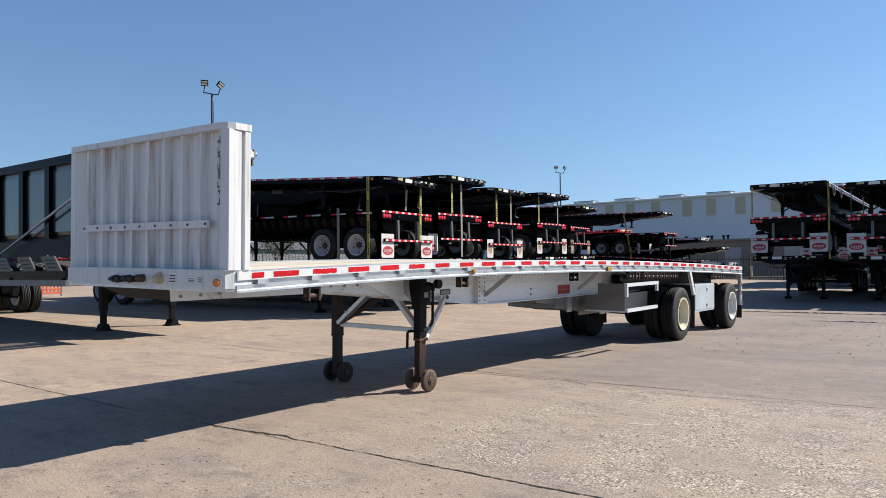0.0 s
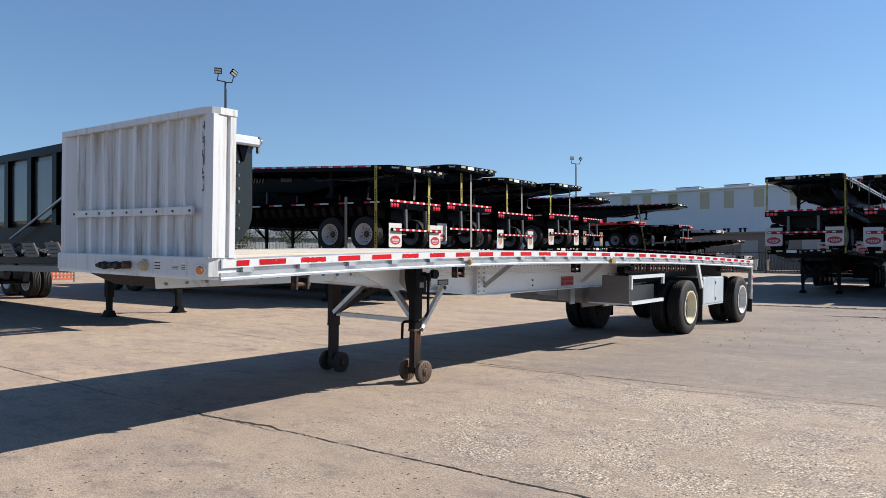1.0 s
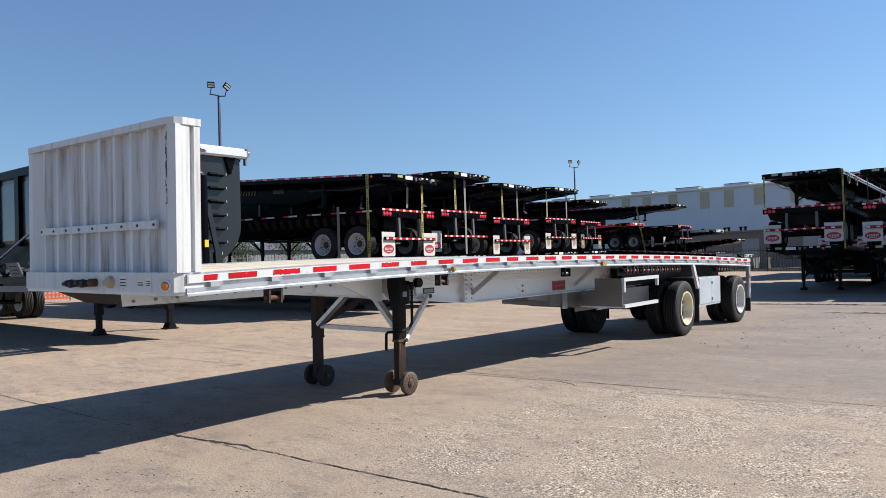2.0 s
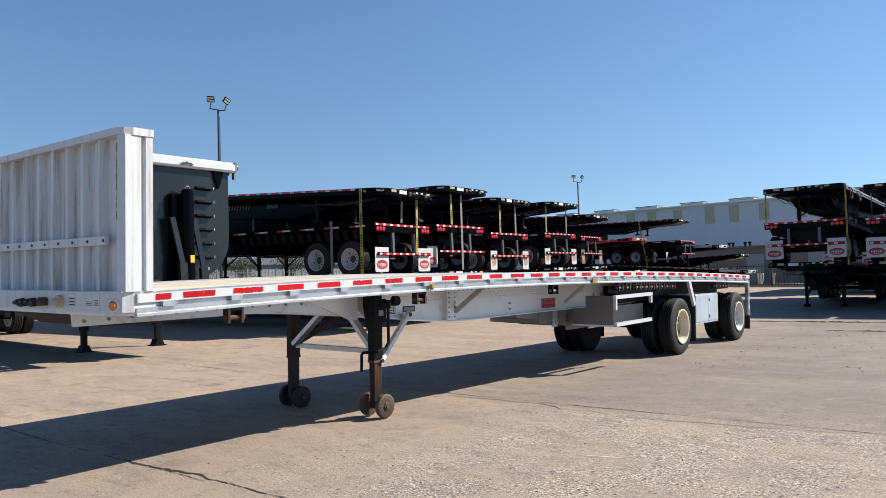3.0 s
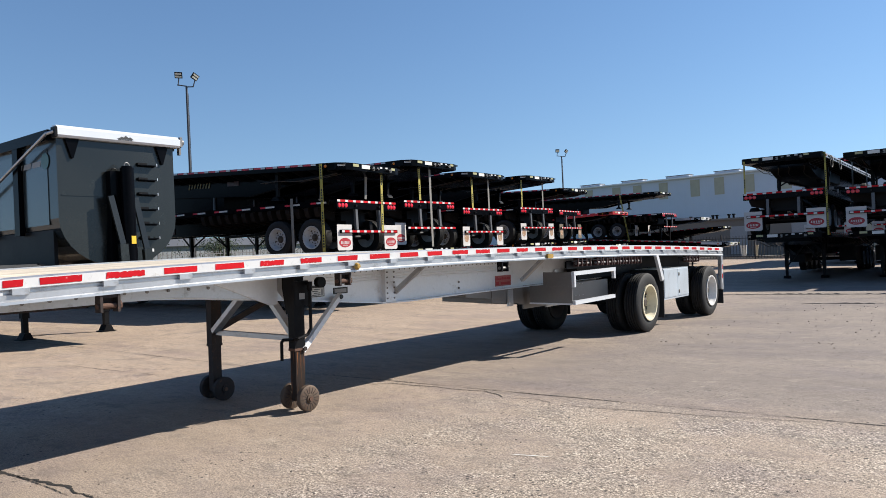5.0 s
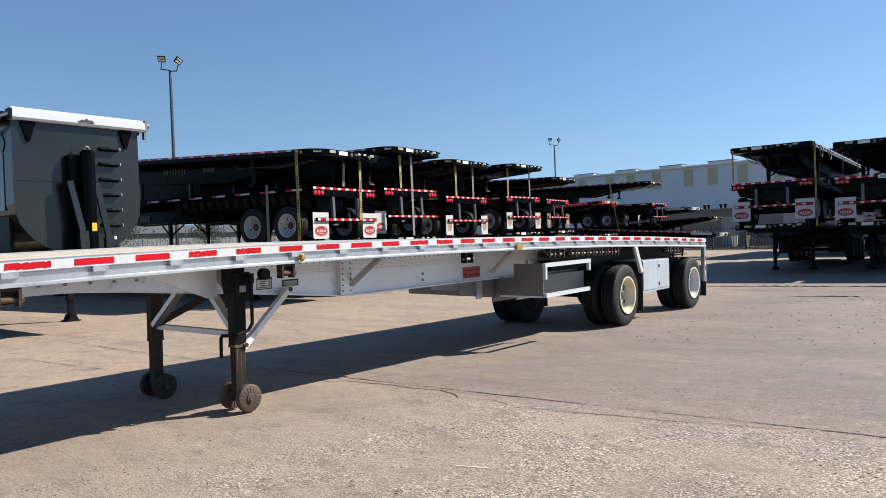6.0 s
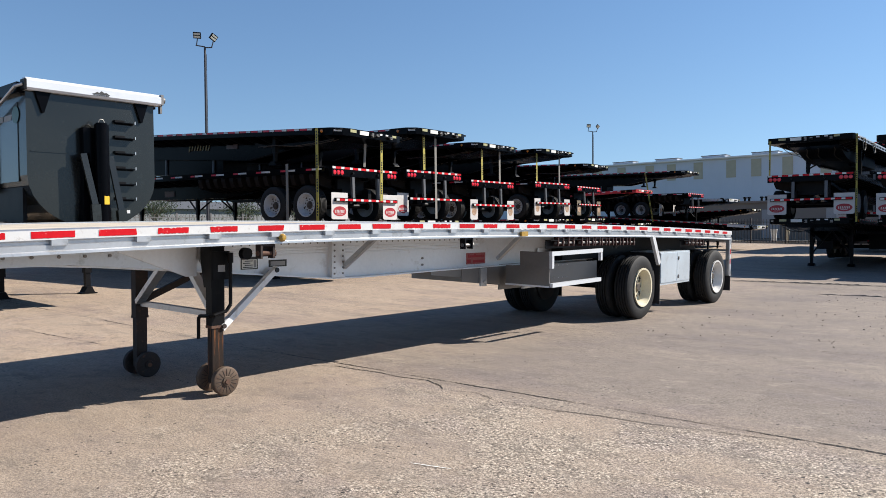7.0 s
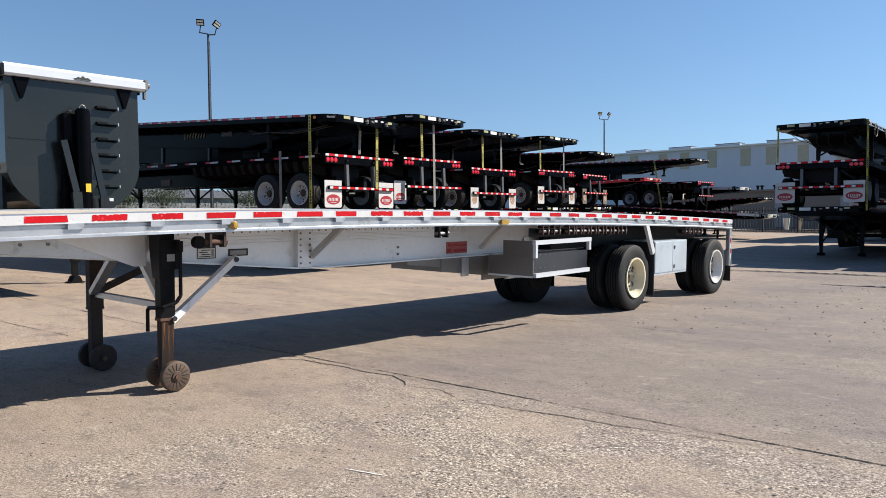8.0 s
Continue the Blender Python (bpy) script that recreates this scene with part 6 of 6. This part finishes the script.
for k in range(4):
    x0 = LX - 0.03 - 0.95 * k
    rp = quick("ramp", lambda bm: [prism(bm, [(x0, 1.47), (x0 - 0.9, 1.60), (x0 - 0.9, 1.66), (x0, 1.53)], 1, y, y + 0.06) for y in (LY0 + 0.02, LY1 - 0.1)], M_BLACKM, low, "dark steel ramp frame")
    for i in range(7):
        f = (i + 0.5) / 7
        quick("ramp_slat", lambda bm: box(bm, x0 - 0.9 * f - 0.04, x0 - 0.9 * f + 0.04, LY0 + 0.08, LY1 - 0.1, 1.51 + 0.12 * f, 1.53 + 0.12 * f), M_RAMP, rp)
    plate = quick("ramp_side", lambda bm: prism(bm, [(x0 - 0.02, 1.46), (x0 - 0.52, 1.46), (x0 - 0.78, 1.72), (x0 - 0.28, 1.72)], 1, LY0 - 0.05, LY0 - 0.02), M_RAMP, rp, "grey pressed ramp plate with three slots", bevel=0.006)
    quick("plate_slots", lambda bm: [prism(bm, [(x0 - 0.16 - 0.065 * j, 1.51 + 0.066 * j), (x0 - 0.47 - 0.065 * j, 1.51 + 0.066 * j), (x0 - 0.49 - 0.065 * j, 1.53 + 0.066 * j), (x0 - 0.18 - 0.065 * j, 1.53 + 0.066 * j)], 1, LY0 - 0.054, LY0 - 0.0495) for j in range(3)], M_BLACKM, plate)
    quick("hub_knob", lambda bm: rod(bm, (x0 - 0.72, LY0 - 0.05, 1.57), (x0 - 0.72, LY0 - 0.01, 1.57), 0.045, 12), M_SHEET, rp, smooth=True)
quick("lower_frame", lambda bm: (box(bm, -20, LX + 0.02, LY0 - 0.01, LY0 + 0.09, 1.19, 1.30), box(bm, -20, LX + 0.02, LY1 - 0.1, LY1, 1.19, 1.30)), M_POST, low, "grey lower side member", bevel=0.008)
for x in (LX - 0.15, LX - 2.2, LX - 4.4, LX - 7.0, LX - 9.2, LX - 11.2):
    quick("frame_post", lambda bm: (box(bm, x - 0.06, x, LY0 + 0.02, LY0 + 0.08, 1.30, 1.34), box(bm, x - 0.06, x, LY1 - 0.08, LY1 - 0.02, 1.30, 1.34)), M_BLACKM, low)
rnd = random.Random(31)
for i in range(9):
    c = Vector((LX - 0.5 - 0.42 * i, LY0 + rnd.uniform(0.15, 0.6), 1.67))
    quick("chain", lambda bm: tube(bm, [c + Vector((-0.32 + 0.16 * j, rnd.uniform(-0.09, 0.09), rnd.uniform(-0.02, 0.07))) for j in range(5)], 0.02), M_RUST if i % 3 else M_REDPAINT, low, "rusty chain lying on the ramps")
for x in (-17.8, -19.0):
    gx = ground_z(x, 3)
    quick("axle", lambda bm: (rod(bm, (x, LY0 + 0.2, gx + 0.45), (x, LY1 - 0.1, gx + 0.45), 0.06, 8), box(bm, x - 0.2, x + 0.2, LY0 + 0.42, LY0 + 0.55, gx + 0.45, 1.34), box(bm, x - 0.2, x + 0.2, LY1 - 0.55, LY1 - 0.42, gx + 0.45, 1.34)), M_BLACKM, low)
    for y, o in ((LY0 + 0.14, -1), (LY1 - 0.14, 1)):
        wheel(low, (x, y, gx + 0.45), "y", o, M_RIMW, r=0.45, w=0.25)


# ---- light poles ----
def light_pole(x, y, top, turn, scale=1.0):
    g = ground_z(x, y)
    t = thing("light_pole", "tall dark steel yard light pole with two floodlights", "light pole", "yard lights", pose(x, y, g, 0, 0, turn))
    h = top - g
    k = scale
    quick("pole", lambda bm: rod(bm, (0, 0, 0), (0, 0, h), 0.085 * k, 12, 0.055 * k), M_POLE, t, smooth=True)
    quick("base", lambda bm: rod(bm, (0, 0, 0), (0, 0, 0.6), 0.3, 16), M_KERB, t)
    quick("conduit", lambda bm: rod(bm, (0.10 * k, 0.02, 0), (0.075 * k, 0.02, h - 0.4), 0.015, 6), M_POLE, t)
    quick("arm", lambda bm: (rod(bm, (-0.50 * k, 0, h + 0.10), (0.0, 0, h), 0.032 * k, 8), rod(bm, (0, 0, h - 0.04), (0.40 * k, 0, h - 0.05), 0.032 * k, 8)), M_POLE, t)
    for x0, z0, xl, ry, rz in ((-0.46 * k, 0.10, -0.40 * k, 4, 8), (0.38 * k, -0.04, 0.50 * k, 22, 64)):
        f = quick("floodlight", lambda bm: (box(bm, -0.20 * k, 0.20 * k, -0.04, 0.05 * k, -0.15 * k, 0.18 * k), box(bm, -0.17 * k, 0.17 * k, 0.05 * k, 0.10 * k, -0.10 * k, 0.12 * k)), M_BLACKM, t, "dark floodlight", bevel=0.015)
        f.matrix_local = pose(xl, -0.05, h + z0 + 0.50 * k, 28, ry, rz)
        for za, zb in ((-0.10, 0.0), (0.05, 0.14)):
            quick("lens", lambda bm: box(bm, -0.17 * k, 0.17 * k, -0.048, -0.04, za * k, zb * k), M_LED, f, "pale lamp lens")
        quick("bracket", lambda bm: rod(bm, (x0, 0, h + z0), (xl, 0, h + z0 + 0.40 * k), 0.03 * k, 8), M_POLE, t)
    return t


light_pole(-30.6, 21.9, 11.32, 35)
light_pole(-43.3, 86.6, 13.9, 25, 1.28)


# ---- buildings ----
hall = thing("warehouse", "long white metal-clad warehouse with beige wall panels", "building", m=pose(-37.2, 162.2, -0.87, 0, 0, -1.5))
quick("wall", lambda bm: box(bm, -124, 90, 0, 80, -0.6, 17.0), M_BWALL, hall, "white metal cladding")
quick("wall_ribs", lambda bm: [box(bm, -124 + 1.8 * i, -123.88 + 1.8 * i, -0.024, 0, -0.3, 16.6) for i in range(118)], M_BWALL, hall)
quick("roof", lambda bm: prism(bm, [(-0.6, 16.84), (-0.6, 17.25), (40, 21.0), (80.6, 17.25), (80.6, 16.84)], 0, -124.6, 90.6), M_ROOF, hall, "shallow white roof")
# added strip that gives the roof edge its bright sunlit line
quick("gutter", lambda bm: box(bm, -124.4, 90.4, -0.95, -0.6, 16.95, 17.22), M_ROOF, hall, "pale strip along the eaves for the sunlit roof edge")
panel = None
for k in range(30):
    x = -116.8 + k * 6.3 + (1.0 if k % 3 == 1 else 0)
    if panel is None:
        panel = quick("wall_panel", lambda bm: box(bm, -1.04, 1.04, -0.10, 0.0, 12.7, 16.4), M_BEIGE, hall, "beige translucent wall panel", bevel=0.02)
        panel.matrix_local = pose(x, 0, 0)
    else:
        again(panel, pose(x, 0, 0), hall)
for k in range(15):
    x = -110.1 + k * 11.2
    quick("roof_vent", lambda bm: box(bm, x - 2.7, x + 2.7, 4, 6.4, 17.45, 18.05), M_BWALL, hall, "low pale roof vent", bevel=0.04)
    quick("vent_cap", lambda bm: box(bm, x - 2.85, x + 2.85, 3.8, 6.6, 18.05, 18.17), M_FENCE, hall, "dark vent cap")
annex = thing("annex_building", "low taupe flat-roofed annex building", "building", m=pose(-24.4, 71, 0.3, 0, 0, -4))
quick("wall", lambda bm: box(bm, -4, 48, 0, 8, -0.4, 3.25), M_ANNEX, annex, "taupe rendered wall")
quick("roof", lambda bm: box(bm, -4.3, 48.3, -0.3, 8.2, 3.25, 3.42), M_ANNEX, annex, bevel=0.03)
for x in (2.4, 4.7, 5.1, 6.3, 6.75):
    quick("roof_fan", lambda bm: (rod(bm, (x, 3, 3.42), (x, 3, 3.78), 0.11, 10), rod(bm, (x, 3, 3.78), (x, 3, 3.92), 0.19, 12, 0.16)), M_BLACKM, annex, "dark roof ventilator")
for k in range(8):
    x = 2 + k * 5.5
    quick("door", lambda bm: box(bm, x, x + 1.6, -0.05, 0.0, 0.0, 2.6), M_BEIGE if k % 3 == 0 else M_GREYPRINT, annex, bevel=0.01)


# ---- fences ----
def fence(x0, y0, x1, y1, h, m, label, pitch=0.22):
    t = tagged(new("fence"), label, "fence", kind="structure")
    d = Vector((x1 - x0, y1 - y0, 0))
    n = int(d.length / 2.4)
    ln = d.length
    d.normalize()
    rz = math.degrees(math.atan2(d.y, d.x))
    post = pick = None
    t.matrix_basis = pose(x0, y0, 0, 0, 0, rz)
    for k in range(n + 1):
        s = ln * k / n
        g = ground_z(x0 + d.x * s, y0 + d.y * s)
        if post is None:
            post = quick("post", lambda bm: box(bm, -0.05, 0.05, -0.05, 0.05, 0, h + 0.1), m, t)
            post.matrix_local = pose(s, 0, g)
        else:
            again(post, pose(s, 0, g), t)
        if k < n:
            s2 = ln * (k + 1) / n
            g2_ = ground_z(x0 + d.x * s2, y0 + d.y * s2)
            quick("rail", lambda bm: [bar(bm, (s, 0, g + z), (s2, 0, g2_ + z), 0.04, 0.05) for z in (0.2, h - 0.2)], m, t)
            c = int((s2 - s) / pitch)
            def pickets(bm):
                for i in range(1, c):
                    f = i / c
                    gg = g + (g2_ - g) * f
                    xx = s + (s2 - s) * f
                    box(bm, xx - 0.018, xx + 0.018, -0.018, 0.018, gg + 0.08, gg + h)
            quick("picket_panel", pickets, m, t)
    return t


fence(-38.5, 57.6, 26, 57.6, 1.8, M_FENCE, "dark steel picket fence at the end of the yard")
fence(-42, -14, -38.5, 57.6, 2.0, M_GALV, "grey steel picket fence along the yard", 0.3)
tagged(quick("kerb", lambda bm: box(bm, -38.5, 40, 57.9, 58.5, -0.05, 0.30), M_KERB, None, bevel=0.03), "pale concrete kerb under the fence", "kerb", kind="structure")
for x, m, r, label in ((-12.5, M_PLATE, 0.24, "pale tapered tub standing behind the yard fence"), (-11.55, M_BEIGE, 0.17, "beige tapered tub standing behind the yard fence")):
    tub_ = thing("tub", label, "tub", "tubs behind the fence", m=pose(x, 59.2, ground_z(x, 59.2)))
    quick("body", lambda bm: lathe(bm, [(r * 0.6, 0.0), (r * 0.72, 0.3), (r, 0.98), (r * 1.06, 1.0), (r * 1.06, 1.05), (r * 0.95, 1.05), (r * 0.68, 0.06), (0.001, 0.06), (0.001, 0.0)], (0, 0, 0), "z", 16), m, tub_, smooth=True)
om = thing("barrier_mesh", "orange plastic barrier mesh on posts", "barrier")
quick("mesh", lambda bm: [box(bm, -27.52, -27.5, 7.2 + 0.16 * i, 7.27 + 0.16 * i, ground_z(-27.5, 5) + 0.1, ground_z(-27.5, 5) + 1.0) for i in range(30)] + [box(bm, -27.53, -27.49, 7.2, 12.0, ground_z(-27.5, 5) + 0.1 + 0.16 * j, ground_z(-27.5, 5) + 0.17 + 0.16 * j) for j in range(6)], M_ORANGE, om)
quick("post", lambda bm: [rod(bm, (-27.5, 7.2 + 2.4 * i, ground_z(-27.5, 5)), (-27.5, 7.2 + 2.4 * i, ground_z(-27.5, 5) + 1.1), 0.03, 6) for i in range(3)], M_GALV, om)

shed = thing("far_shed", "low white shed behind the yard fence", "building", m=pose(-66, 30, 0.8, 0, 0, 0))
quick("wall", lambda bm: box(bm, -8, 0, -12, 44, -0.5, 2.9), mat("grey_shed_cladding", (0.17, 0.18, 0.19), 0.6, 0.0, 0.1, 0.5, 10), shed)
quick("roof", lambda bm: prism(bm, [(-8.4, 2.9), (0.4, 2.9), (-4, 3.9)], 1, -12.3, 44.3), M_GALV, shed)


bm = bmesh.new()
for x0, x1 in ((-62, -43.2), (-900, -62)):
    bm.faces.new([bm.verts.new((x, y, ground_z(x, y) + 0.03)) for x, y in ((x0, -300), (x1, -300), (x1, 13.5), (x0, 13.5))])
    bm.faces.new([bm.verts.new((x, y, ground_z(x, y) + 0.03)) for x, y in ((x0, 32.5), (x1, 32.5), (x1, 300), (x0, 300))])
    bm.faces.new([bm.verts.new((x, y, ground_z(x, y) + 0.03)) for x, y in ((x0, 13.5), (x1, 13.5), (x1, 32.5), (x0, 32.5))])
verge = part("verge", bm, mat("dry_grass", (0.09, 0.10, 0.045), 0.9, 0.0, 0.4, 0.6, 15, 0.4, (0.16, 0.13, 0.07), 0.4))
tagged(verge, "rough green and brown grass verge behind the fence", "grass", kind="structure")


# ---- trees behind the fence ----
def tree(x, y, h, seed):
    rnd = random.Random(seed)
    g = ground_z(x, y) - 0.1
    t = thing("tree", "small broad-leaved tree behind the fence", "tree", "trees", pose(x, y, g))
    tips = []
    def wood(bm):
        rod(bm, (0, 0, 0), (0.1, 0, h * 0.45), 0.16, 8, 0.09)
        for k in range(7):
            a = k * 2.4
            p = Vector((0.1, 0, h * (0.28 + 0.025 * k)))
            q = p + Vector((math.cos(a) * h * 0.28, math.sin(a) * h * 0.28, h * rnd.uniform(0.2, 0.42)))
            rod(bm, p, q, 0.06, 6, 0.02)
            tips.append(q)
            tips.append(p.lerp(q, 0.6))
        tips.append(Vector((0.1, 0, h * 0.85)))
    quick("trunk", wood, M_BARK, t)
    def leaves(bm):
        for _ in range(2400):
            c = rnd.choice(tips) + Vector((rnd.gauss(0, 0.11), rnd.gauss(0, 0.11), rnd.gauss(0, 0.09))) * h
            e = Euler((rnd.uniform(0, 6), rnd.uniform(0, 6), rnd.uniform(0, 6))).to_matrix()
            s = rnd.uniform(0.045, 0.10)
            vs = [bm.verts.new(c + e @ Vector(v) * s) for v in ((-1, 0, 0), (0, -0.5, 0.1), (1, 0, 0), (0, 0.5, 0.1))]
            bm.faces.new(vs)
    quick("crown", leaves, M_LEAF, t)


for i, (x, y, h) in enumerate(((-52, 20, 4.2), (-55, 24.5, 4.8), (-50, 14, 4.4), (-57, 33, 5.0), (-54, 40, 4.6), (-53, 5, 5.0), (-51, 9, 4.2), (-50, 17, 3.6), (-54, 28, 4.4), (-52, 0, 4.6), (-55, 47, 5.2))):
    tree(x, y, h, i)


# low scrub along the fence
def scrub(bm):
    rnd = random.Random(77)
    for _ in range(22000):
        y = rnd.uniform(-8, 56)
        hh = 1.1 + 0.5 * math.sin(y * 0.7) + 0.4 * math.sin(y * 1.9 + 1)
        c = Vector((-44.5 + rnd.gauss(0, 0.6) + 0.05 * y, y, ground_z(-44, y) + abs(rnd.gauss(0, 0.75)) * max(0.4, hh)))
        e = Euler((rnd.uniform(0, 6), rnd.uniform(0, 6), rnd.uniform(0, 6))).to_matrix()
        s = rnd.uniform(0.04, 0.09)
        bm.faces.new([bm.verts.new(c + e @ Vector(v) * s) for v in ((-1, 0, 0), (0, -0.5, 0.1), (1, 0, 0), (0, 0.5, 0.1))])


tagged(quick("scrub", scrub, M_LEAF, None), "low green scrub growing behind the yard fence", "scrub", kind="stuff")
